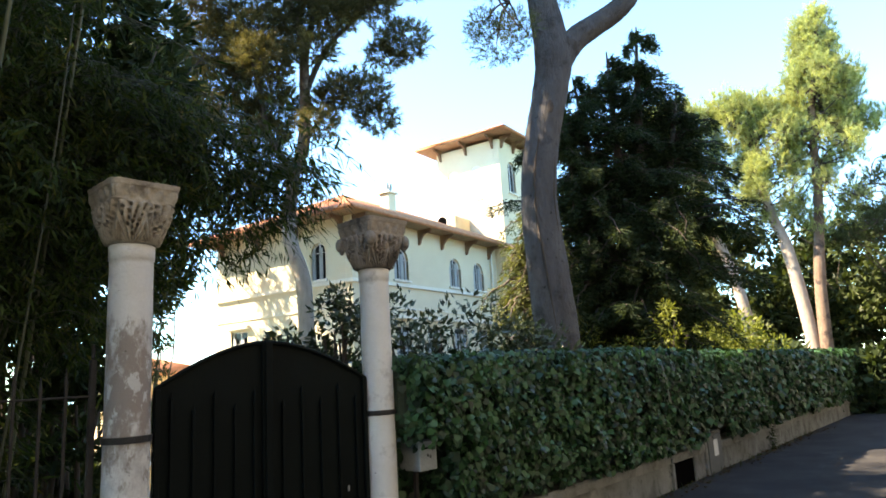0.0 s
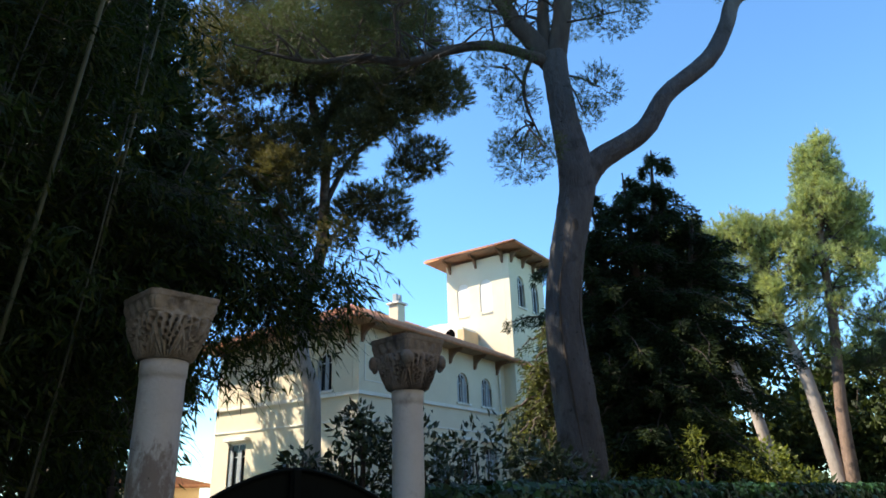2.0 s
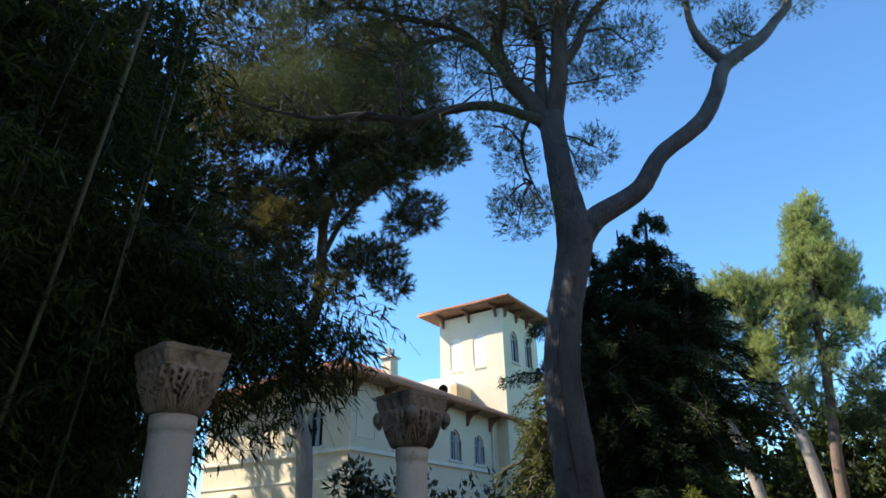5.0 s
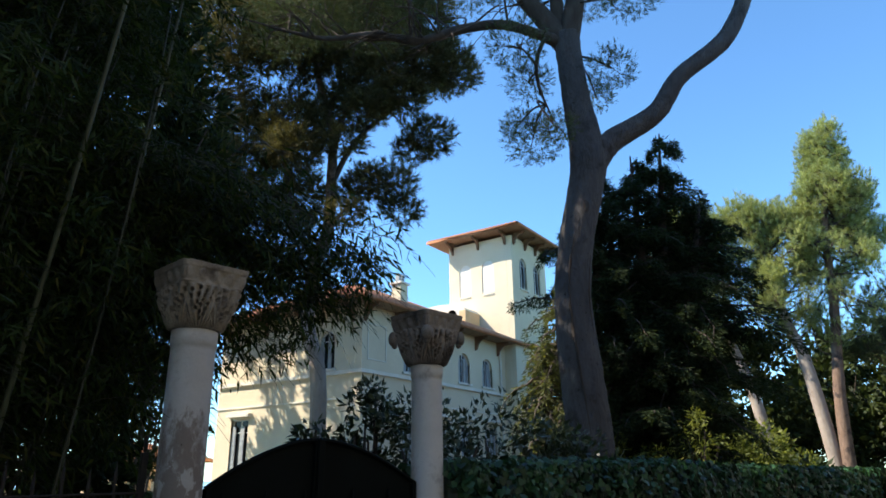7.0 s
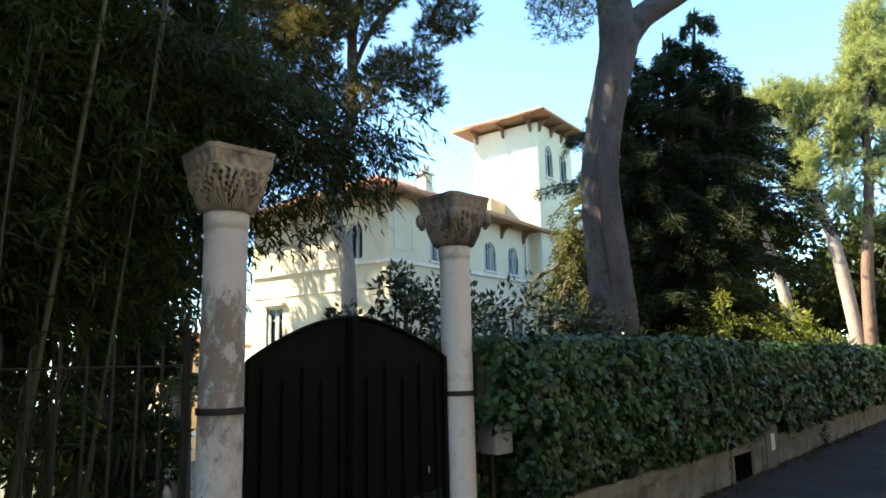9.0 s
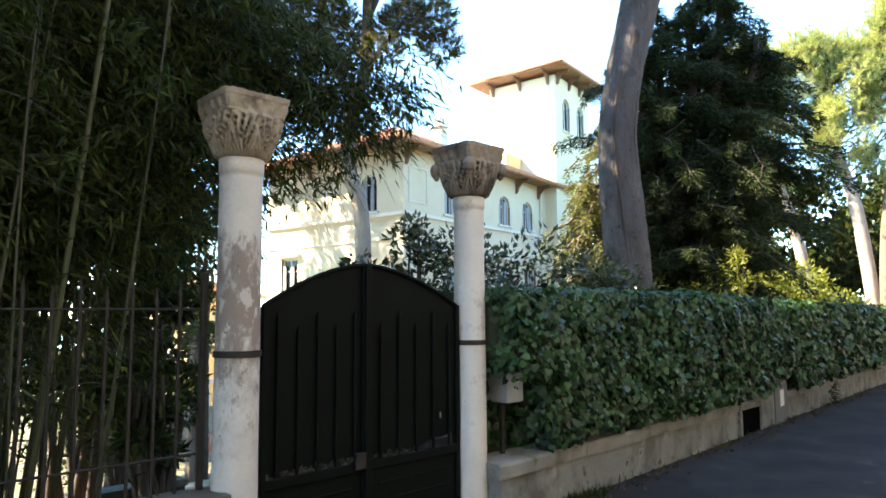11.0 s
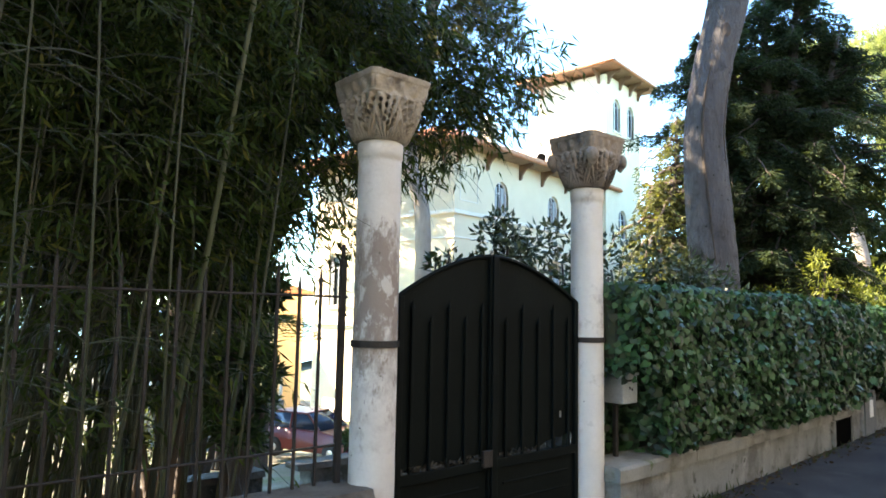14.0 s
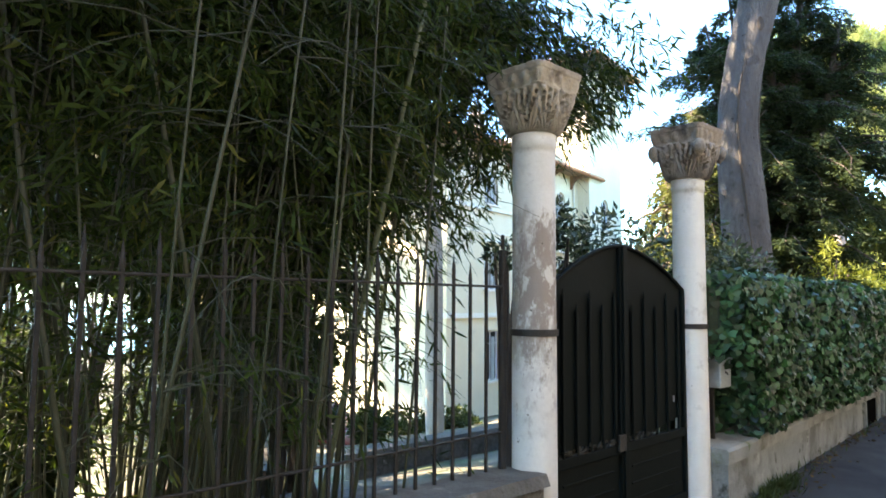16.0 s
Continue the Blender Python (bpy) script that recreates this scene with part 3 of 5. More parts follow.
solid("lock_box", (0.93, -0.06, 0.58), (1.02, -0.031, 0.70), IRON, left_leaf)
solid("latch_plate", (1.80, -0.034, 0.86), (1.815, -0.03, 0.91), CHROME, right_leaf)

# ---- iron fence on the low wall ----
fence = thing("iron_fence", GATE_M, "black wrought iron railing with spear tips on the wall", "fence")
for i in range(44):
    s = -0.20 - i * 0.145
    tall = 1.95 if i % 2 else 1.90
    bm = bmesh.new()
    box(bm, (s - 0.009, 0.098, 0.60), (s + 0.009, 0.116, tall - 0.1), None, 0.003)
    tip = bmesh.ops.create_cone(bm, cap_ends=True, segments=6, radius1=0.014, radius2=0.001, depth=0.11)["verts"]
    bmesh.ops.transform(bm, matrix=Matrix.Translation((s, 0.108, tall - 0.05)), verts=tip)
    part("bar", bm, IRON, fence)
for z in (0.84, 1.755):
    solid("rail", (-6.6, 0.097, z), (-0.15, 0.117, z + 0.015), IRON, fence)
solid("post", (-0.206, 0.09, 0.4), (-0.166, 0.13, 2.0), IRON, fence)
solid("finial", (-0.198, 0.098, 2.0), (-0.174, 0.122, 2.1), IRON, fence, "", None, 0.010)

# ---- mailbox, vent, meter door ----
mail = thing("mailbox", GATE_M, "pale grey metal mailbox on a dark post before the ivy", "mailbox")
solid("box", (2.60, -0.085, 0.905), (2.83, 0.20, 1.15), MAILGREY, mail, "", None, 0.012)
lid = solid("lid", (2.59, -0.10, 1.15), (2.84, 0.21, 1.175), MAILGREY, mail, "", None, 0.008)
solid("slot", (2.66, -0.089, 1.10), (2.77, -0.084, 1.115), DARK, mail)
for k in (0.0, 0.035):
    solid("keyhole", (2.70 + k, -0.09, 1.03 - k * 0.4), (2.712 + k, -0.084, 1.055 - k * 0.4), DARK, mail)
solid("post", (2.62, 0.0, 0.0), (2.66, 0.04, 0.905), IRON, mail)
vent = thing("wall_vent", WALL_M, "black square opening in the foot of the wall", "vent")
# no hollow here: a black block gives the opening's shade
solid("shade_panel", (4.12, -0.024, -0.24), (5.02, 0.02, 0.22), DARK, vent, "flat black panel for the shade in the opening")
for a, b in (((4.05, -0.045, 0.22), (5.10, 0.01, 0.29)), ((4.04, -0.045, -0.3), (4.12, 0.01, 0.21)), ((5.02, -0.045, -0.3), (5.10, 0.01, 0.21))):
    solid("surround", a, b, CONCRETE, vent)
meter = thing("meter_cabinet", WALL_M, "grey utility cabinet with a pale plate set in the wall", "cabinet")
solid("body", (5.66, -0.05, -0.28), (6.56, 0.2, 0.50), CONCRETE, meter, "", None, 0.02)
solid("door", (5.74, -0.07, -0.2), (6.48, -0.05, 0.45), METER, meter)
solid("plate", (6.02, -0.08, 0.08), (6.24, -0.07, 0.36), WHITE, meter, "pale plate")

# ---- ivy hedge ----
def hedge_profile(s, rng=None):
    return 0.10 * noise.noise((s * 0.9, 1.3, 0.0)), 1.93 - 0.006 * max(0, s) + 0.07 * noise.noise((s * 0.8, 5.5, 2.0)), 0.545 - 0.017 * s + 0.07 * noise.noise((s * 1.7, 9.1, 4.0))


hedge = thing("ivy_hedge", WALL_M, "dense clipped ivy hedge with dark green leaves on the wall", "hedge")
# dark sheet added under the leaves as the hedge's inner shade
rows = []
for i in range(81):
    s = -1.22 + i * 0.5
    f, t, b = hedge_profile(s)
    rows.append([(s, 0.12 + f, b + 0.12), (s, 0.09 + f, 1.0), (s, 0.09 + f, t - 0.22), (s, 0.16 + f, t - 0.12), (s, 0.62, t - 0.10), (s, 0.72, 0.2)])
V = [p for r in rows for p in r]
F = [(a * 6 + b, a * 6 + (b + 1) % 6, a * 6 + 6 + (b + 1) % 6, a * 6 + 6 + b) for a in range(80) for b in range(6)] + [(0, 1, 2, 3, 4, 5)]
link_mesh("shade_core", V, F, IVY_SHADE, hedge)
# dark blocks continue that painted shade at the end near the column
solid("shade_core", (-1.95, 0.05, 1.3), (-1.15, 0.66, 1.84), IVY_SHADE, hedge, "", None, 0.08)
solid("shade_core", (-1.9, 0.45, 0.3), (-1.15, 0.66, 1.3), IVY_SHADE, hedge, "", None, 0.08)


def ivy_leaves(P, N, size, rng):
    """Five-pointed leaves, slightly cupped, hanging from P and facing along N."""
    n = len(P)
    N = unit(N + rng.normal(0, 0.5, (n, 3)))
    down = np.array([0, 0, -1.0]) + rng.normal(0, 0.45, (n, 3))
    D = unit(down - N * np.sum(down * N, axis=1)[:, None])
    S = np.cross(D, N)
    z = (size * rng.uniform(0.5, 1.45, n))[:, None]
    pts = [(0.0, 0.0, 0.03), (0.5, -0.16, -0.14), (0.56, 0.36, -0.08), (0.0, 0.92, -0.2), (-0.56, 0.36, -0.08), (-0.5, -0.16, -0.14)]
    V = np.stack([P + S * a * z + D * b * z + N * c * z for a, b, c in pts], axis=1).reshape(-1, 3)
    i = np.arange(n)[:, None] * 6
    F = np.concatenate([i + np.array([[0, 1, 2, 3]]), i + np.array([[0, 3, 4, 5]])], axis=1).reshape(-1, 4)
    return V, F


rng = np.random.default_rng(5)
pieces = []
for s0, s1, per, size in ((-1.88, 1.0, 1250, 0.06), (1.0, 4.0, 900, 0.068), (4.0, 9.0, 500, 0.085), (9.0, 18.0, 230, 0.115), (18.0, 38.0, 100, 0.16)):
    n = int((s1 - s0) * 1.55 * per)
    s = rng.uniform(s0, s1, n)
    prof = np.array([hedge_profile(a) for a in s])
    h = rng.uniform(-0.05, 1, n)
    z = prof[:, 2] + (prof[:, 1] - prof[:, 2]) * h
    bulge = -0.10 - 0.07 * np.sin(np.clip(h, 0, 1) * 3.0) + prof[:, 0] + rng.normal(0, 0.035, n) + 0.16 * np.clip(h - 0.85, 0, 1)
    lumps = np.array([noise.noise((a * 3.0, b * 3.0, 2.2)) for a, b in zip(s, z)])
    P = np.stack([s, bulge - 0.13 * lumps, z], axis=1)
    N = np.tile([0.0, -1.0, 0.25], (n, 1))
    pieces.append(ivy_leaves(P, N, size, rng))
    n = int((s1 - s0) * 0.75 * per * 0.8)
    s = rng.uniform(s0, s1, n)
    prof = np.array([hedge_profile(a) for a in s])
    y = rng.uniform(-0.08, 0.7, n)
    P = np.stack([s, y + prof[:, 0], prof[:, 1] + rng.normal(0, 0.035, n) - 0.1 * np.clip(0.05 - y, 0, 1)], axis=1)
    pieces.append(ivy_leaves(P, np.tile([0.0, -0.45, 0.9], (n, 1)), size, rng))
n = 1300                                                                # the end that wraps towards the column
y, z = rng.uniform(-0.1, 0.7, n), rng.uniform(0.75, 1.95, n)
pieces.append(ivy_leaves(np.stack([-1.92 + rng.normal(0, 0.04, n) + 0.05 * np.sin(z * 5), y, z], axis=1), np.tile([-1.0, -0.3, 0.2], (n, 1)), 0.062, rng))
n = 800                                                                 # behind the mailbox
pieces.append(ivy_leaves(np.stack([rng.uniform(-1.9, -1.1, n), rng.normal(0.40, 0.03, n) + 0.05, rng.uniform(0.5, 1.35, n)], axis=1), np.tile([-0.1, -1.0, 0.2], (n, 1)), 0.085, rng))
n = 700
pieces.append(ivy_leaves(np.stack([rng.normal(-1.26, 0.04, n), rng.uniform(-0.1, 0.5, n), rng.uniform(0.45, 1.35, n)], axis=1), np.tile([-1.0, -0.4, 0.2], (n, 1)), 0.075, rng))
V, F = join(pieces)
lead = V[F[:, 0]]
F = F[~((lead[:, 0] > 5.5) & (lead[:, 0] < 6.7) & (lead[:, 2] < 0.62))]
lead = V[F[:, 0]]
F = F[(lead[:, 0] > -1.33 - 0.1 * np.sin(lead[:, 2] * 9)) | (lead[:, 2] > 1.24 + 0.1 * np.sin(lead[:, 0] * 21)) | (lead[:, 1] > 0.33)]
link_mesh("foliage", V, F, IVY, hedge, "glossy dark green ivy leaves")


# ---- house ----
def pierced_wall(length, z0, z1, thick, openings):
    """A wall along x with openings (start, end, sill, head, arched): slices, so that each opening goes through."""
    cuts = {0.0, length}
    for a, b, zb, zt, arched in openings:
        cuts |= {a + (b - a) * i / 10 for i in range(11)} if arched else {a, b}
    cuts = sorted(cuts)
    V, F = [], []

    def head(o, s):
        a, b, zb, zt, arched = o
        if not arched:
            return zt
        r = (b - a) / 2
        return zt - r + math.sqrt(max(0, r * r - (s - (a + b) / 2) ** 2))

    for sa, sb in zip(cuts, cuts[1:]):
        mid = (sa + sb) / 2
        levels = [(z0, z0)]
        for o in sorted((o for o in openings if o[0] < mid < o[1]), key=lambda o: o[2]):
            levels += [(o[2], o[2]), (head(o, sa), head(o, sb))]
        levels.append((z1, z1))
        for (la, lb), (ha, hb) in zip(levels[::2], levels[1::2]):
            k = len(V)
            V += [(sa, 0, la), (sb, 0, lb), (sb, 0, hb), (sa, 0, ha), (sa, thick, la), (sb, thick, lb), (sb, thick, hb), (sa, thick, ha)]
            F += [(k, k + 1, k + 2, k + 3), (k + 5, k + 4, k + 7, k + 6), (k, k + 4, k + 5, k + 1), (k + 3, k + 2, k + 6, k + 7)]
            if sa == 0.0:
                F.append((k, k + 3, k + 7, k + 4))
            if sb == length:
                F.append((k + 1, k + 5, k + 6, k + 2))
    me = bpy.data.meshes.new("shape")
    me.from_pydata(V, [], F)
    bm = bmesh.new()
    bm.from_mesh(me)
    bpy.data.meshes.remove(me)
    bmesh.ops.remove_doubles(bm, verts=bm.verts, dist=0.0005)
    bm.verts.index_update()
    V, F = [tuple(v.co) for v in bm.verts], [tuple(v.index for v in f.verts) for f in bm.faces]
    bm.free()
    return V, F


def window_unit(parent, m, w, zb, zt, arched, shutters=False):
    """A window: frame with arched head, mullion and bar, panes, sill."""
    r = w / 2
    line = [(-r, zb)] + ([(-r * math.cos(math.pi * i / 12), zt - r + r * math.sin(math.pi * i / 12)) for i in range(13)] if arched else [(-r, zt), (r, zt)]) + [(r, zb)]
    inner = [(x * (1 - 0.16), zb + 0.07 + (z - zb) * (1 - 0.13 / (zt - zb))) for x, z in line]
    bm = bmesh.new()
    ring = [[bm.verts.new((x, y, z)) for x, z in shape] for shape, y in ((line, 0.12), (inner, 0.12), (inner, 0.18), (line, 0.18))]
    for a, b in zip(ring, ring[1:] + ring[:1]):
        for i in range(len(line)):
            j = (i + 1) % len(line)
            bm.faces.new((a[i], a[j], b[j], b[i]))
    win = part("window", bm, WHITE, parent)
    win.matrix_local = m
    bm = bmesh.new()
    bm.faces.new([bm.verts.new((x, 0.16, z)) for x, z in inner])
    part("pane", bm, GLASS, win)
    solid("mullion", (-0.03, 0.13, zb + 0.05), (0.03, 0.155, zt - 0.06), WHITE, win)
    solid("glazing_bar", (-r * 0.84, 0.135, zt - r - 0.02), (r * 0.84, 0.15, zt - r + 0.02), WHITE, win)
    solid("sill", (-r - 0.12, -0.10, zb - 0.10), (r + 0.12, 0.10, zb), TRIM, win)
    if shutters:
        for x0 in (-r * 0.98, r * 0.02):
            sh = solid("shutter", (x0, 0.06, zb + 0.02), (x0 + r * 0.46, 0.11, zt - r * 0.5), SHUTTER, win)
            for k in range(9):
                z = zb + 0.12 + k * (zt - r - zb - 0.1) / 9
                solid("slat", (x0 + 0.04, 0.045, z), (x0 + r * 0.46 - 0.04, 0.062, z + 0.04), SHUTTER, sh, "", None, 0)
    return win


def tiled_slope(a, b, c, d, pitch=0.28, thick=0.10):
    """Barrel tiles running from the eave a-b up to the ridge d-c."""
    a, b, c, d = (np.array(p, dtype=float) for p in (a, b, c, d))
    n = max(4, int(np.linalg.norm(b - a) / pitch))
    nor = unit(np.cross(b - a, d - a))
    V, rows = [], 0
    for k in range(n * 6 + 1):
        f = k / (n * 6)
        lift = abs(math.sin(math.pi * k / 6)) * 0.07
        lo, hi = a + (b - a) * f, d + (c - d) * f
        V += [lo - nor * thick * 0.3, lo + nor * lift, hi + nor * lift]
        rows += 1
    F = [(3 * k + j, 3 * k + 3 + j, 3 * k + 4 + j, 3 * k + 1 + j) for k in range(rows - 1) for j in range(2)]
    return np.array(V), np.array(F)


def hip_roof(parent, x0, x1, y0, y1, z, rise, over):
    """Hipped tile roof with a boarded soffit and eaves board."""
    x0, x1, y0, y1 = x0 - over, x1 + over, y0 - over, y1 + over
    half = min(x1 - x0, y1 - y0) / 2
    if x1 - x0 > y1 - y0:
        r0, r1 = (x0 + half, (y0 + y1) / 2, z + rise), (x1 - half, (y0 + y1) / 2, z + rise)
    else:
        r0, r1 = ((x0 + x1) / 2, y0 + half, z + rise), ((x0 + x1) / 2, y1 - half, z + rise)
    c = [(x0, y0, z), (x1, y0, z), (x1, y1, z), (x0, y1, z)]
    if x1 - x0 > y1 - y0:
        slopes = [(c[0], c[1], r1, r0), (c[2], c[3], r0, r1), (c[1], c[2], r1, r1), (c[3], c[0], r0, r0)]
    else:
        slopes = [(c[0], c[1], r0, r0), (c[2], c[3], r1, r1), (c[1], c[2], r1, r0), (c[3], c[0], r0, r1)]
    V, F = join([tiled_slope(*s) for s in slopes])
    roof = link_mesh("roof", V, F, TILE, parent, "terracotta tiled hipped roof", True)
    bm = bmesh.new()
    box(bm, (x0 + 0.05, y0 + 0.05, z - 0.13), (x1 - 0.05, y1 - 0.05, z - 0.05), None, 0.0)
    part("soffit", bm, SOFFIT, roof, "pale brown boarded eaves")
    V, F = tube([(x0, y0, z - 0.06), (x1, y0, z - 0.06), (x1, y1, z - 0.06), (x0, y1, z - 0.06), (x0, y0 - 0.001, z - 0.06)], [0.085], 8)
    link_mesh("eaves_tiles", V, F, TILE, roof)
    return roof


def bracket(parent, m):
    """A carved eaves bracket."""
    prof = [(0, 0), (-0.8, 0), (-0.8, -0.1), (-0.7, -0.17), (-0.46, -0.19), (-0.30, -0.32), (-0.18, -0.48), (-0.15, -0.62), (-0.08, -0.72), (0, -0.74)]
    bm = bmesh.new()
    sides = [[bm.verts.new((x, y, z)) for y, z in prof] for x in (-0.06, 0.06)]
    bm.faces.new(sides[0])
    bm.faces.new(list(reversed(sides[1])))
    for i in range(len(prof)):
        j = (i + 1) % len(prof)
        bm.faces.new((sides[0][i], sides[1][i], sides[1][j], sides[0][j]))
    ob = part("eaves_bracket", bm, WOOD, parent)
    ob.matrix_local = m


house = thing("villa", HOUSE_M, "cream stucco villa with terracotta roofs and a square tower", "house")
LEN, DEEP, EAVE, BASE = 13.4, 9.1, 9.05, -3.6
fronts = [(s - 0.55, s + 0.55, 6.3, 7.85, True) for s in (3.5, 8.2, 10.6)] + [(s - 0.6, s + 0.6, 2.3, 4.15, False) for s in (3.5, 6.0, 8.4, 10.8)] + [(s - 0.6, s + 0.6, -1.9, 0.4, False) for s in (3.6, 8.4)]
V, F = pierced_wall(LEN, BASE, EAVE, 0.35, fronts)
link_mesh("front_wall", V, F, STUCCO, house)
for a, b, zb, zt, arched in fronts:
    window_unit(house, Matrix.Translation(((a + b) / 2, 0, 0)), b - a, zb, zt, arched, shutters=True)
# the sunlit side runs along y; its own x axis goes from the far end to the near corner
SIDE_M = Matrix(((0, 1, 0, 0), (-1, 0, 0, DEEP), (0, 0, 1, 0), (0, 0, 0, 1)))
sides_open = [(DEEP - s - 0.45, DEEP - s + 0.45, 6.25, 7.95, True) for s in (2.0, )] + [(DEEP - s - 0.6, DEEP - s + 0.6, 1.9, 4.4, False) for s in (7.4, )]
V, F = pierced_wall(DEEP - 0.36, BASE, EAVE, 0.35, sides_open)
ob = link_mesh("side_wall", V, F, STUCCO, house)
ob.matrix_local = SIDE_M
for a, b, zb, zt, arched in sides_open:
    window_unit(house, SIDE_M @ Matrix.Translation(((a + b) / 2, 0, 0)), b - a, zb, zt, arched, shutters=True)
solid("rear_wall", (0.36, DEEP - 0.35, BASE), (LEN, DEEP, EAVE), STUCCO, house)
solid("end_wall", (LEN - 0.35, 0.36, BASE), (LEN, DEEP - 0.36, EAVE), STUCCO, house)
solid("inner_floor", (0.4, 0.4, 5.4), (LEN - 0.4, DEEP - 0.4, 5.6), WOOD, house)
for z, h, d in ((5.95, 0.16, 0.12), (1.0, 0.22, 0.14), (4.9, 0.07, 0.05)):
    solid("string_course", (-d, -d, z), (LEN, -0.003, z + h), TRIM, house)
    solid("string_course", (-d, 0.0, z), (-0.003, DEEP, z + h), TRIM, house)
for s in (3.5, 6.0, 8.4, 10.8):
    solid("window_hood", (s - 0.85, -0.22, 4.45), (s + 0.85, -0.003, 4.6), TRIM, house)
for s in (7.4, ):
    solid("window_hood", (-0.22, s - 0.8, 4.5), (-0.003, s + 0.8, 4.65), TRIM, house)
for y0, y1, z0, z1 in ((0.35, 1.65, 6.55, 8.15), ):
    for a, b in (((y0, z0), (y1, z0 + 0.05)), ((y0, z1 - 0.05), (y1, z1)), ((y0, z0 + 0.05), (y0 + 0.05, z1 - 0.05)), ((y1 - 0.05, z0 + 0.05), (y1, z1 - 0.05))):
        solid("panel_moulding", (a[0], -0.035, a[1]), (b[0], -0.003, b[1]), TRIM, house, "", None, 0.004)
for s in (0.15, 2.3, 5.0, 7.0, 9.4, 11.8):
    bracket(house, Matrix.Translation((s, 0, EAVE - 0.14)))
for s in (0.5, 3.3, 5.9, 8.6):
    bracket(house, Matrix.Rotation(radians(-90), 4, "Z") @ Matrix.Translation((-s, 0, EAVE - 0.14)))
V, F = tube([(12.0, -0.09, EAVE), (12.0, -0.09, BASE)], [0.06], 8)
link_mesh("downpipe", V, F, TRIM, house)
hip_roof(house, 0, LEN, 0, DEEP, EAVE, 2.5, 0.95)
# tower
TX, TY, TW, TD, TTOP = 12.7, -0.75, 4.7, 4.5, 15.65
openings = [(1.0, 1.9, 12.5, 14.5, True), (2.9, 3.8, 12.5, 14.5, True), (1.6, 2.7, 6.2, 7.9, True)]
V, F = pierced_wall(TW, BASE, TTOP, 0.35, openings)
ob = link_mesh("tower_front", V, F, STUCCO, house)
ob.matrix_local = Matrix.Translation((TX, TY, 0))
for a, b, zb, zt, arched in openings:
    window_unit(house, Matrix.Translation((TX + (a + b) / 2, TY, 0)), b - a, zb, zt, arched)
T_SIDE = Matrix(((0, 1, 0, TX), (-1, 0, 0, TY + TD), (0, 0, 1, 0), (0, 0, 0, 1)))
openings = [(0.75, 1.6, 12.3, 14.3, True), (2.4, 3.25, 12.3, 14.3, True)]
V, F = pierced_wall(TD - 0.36, BASE, TTOP, 0.35, openings)
ob = link_mesh("tower_side", V, F, STUCCO, house)
ob.matrix_local = T_SIDE
for a, b, zb, zt, arched in openings:
    bm = bmesh.new()
    box(bm, (a - 0.05, 0.04, zb - 0.05), (b + 0.05, 0.2, zt + 0.05), None, 0)
    ob = part("blind_window", bm, TRIM, house, "pale blind arched niche")
    ob.matrix_local = T_SIDE
    for k in range(5):
        ob = solid("dentil", (a + 0.05 + k * (b - a) / 5, -0.06, zb - 0.2), (a + 0.12 + k * (b - a) / 5, -0.003, zb - 0.08), TRIM, house)
        ob.matrix_local = T_SIDE
solid("tower_rear", (TX + 0.36, TY + TD - 0.35, BASE), (TX + TW, TY + TD, TTOP), STUCCO, house)
solid("tower_end", (TX + TW - 0.35, TY + 0.36, BASE), (TX + TW, TY + TD - 0.36, TTOP), STUCCO, house)
hip_roof(house, TX, TX + TW, TY, TY + TD, TTOP + 0.35, 1.1, 1.0)
for s in (0.3, 1.8, 3.2, 4.4):
    bracket(house, Matrix.Translation((TX + s, TY, TTOP + 0.2)))
for s in (0.4, 2.3, 4.2):
    bracket(house, Matrix.Translation((TX, TY + s, 0)) @ Matrix.Rotation(radians(-90), 4, "Z") @ Matrix.Translation((0, 0, TTOP + 0.2)))
# roof lantern with a round window, chimney
bm = bmesh.new()
arch = [(1.6, 9.2), (5.3, 9.2)] + [(3.45 + 1.85 * math.cos(math.pi * k / 16), 10.95 + 0.55 * math.sin(math.pi * k / 16)) for k in range(17)]
ends = [[bm.verts.new((x, y, z)) for y, z in arch] for x in (11.0, 12.62)]
bm.faces.new(ends[0])
bm.faces.new(list(reversed(ends[1])))
for k in range(len(arch)):
    bm.faces.new((ends[0][k], ends[1][k], ends[1][(k + 1) % len(arch)], ends[0][(k + 1) % len(arch)]))
lantern = part("roof_lantern", bm, TRIM, house, "white vaulted roof lantern with a round window")
solid("lantern_side", (11.06, 1.55, 9.3), (12.6, 1.598, 10.95), OCHRE, lantern, "orange render")
solid("lantern_jamb", (10.96, 1.52, 9.3), (11.3, 2.0, 10.98), OCHRE, lantern, "orange render", None, 0.03)
V, F = lathe([(0.0, 0), (0.26, 0), (0.32, 0.02), (0.32, 0.07), (0.0, 0.07)], 24)
ob = link_mesh("round_window", V, F, DARK, lantern)
ob.matrix_local = Matrix.Translation((10.96, 2.5, 10.75)) @ Matrix.Rotation(radians(90), 4, "Y")
chimney = solid("chimney", (4.8, 1.6, 9.4), (5.4, 2.2, 11.2), STUCCO, house, "", None, 0.03)
solid("chimney_cap", (4.7, 1.5, 11.2), (5.5, 2.3, 11.3), TRIM, chimney)
for k in range(2):
    solid("chimney_pot", (4.85 + k * 0.28, 1.75, 11.3), (5.03 + k * 0.28, 2.0, 11.75), SHUTTER, chimney)

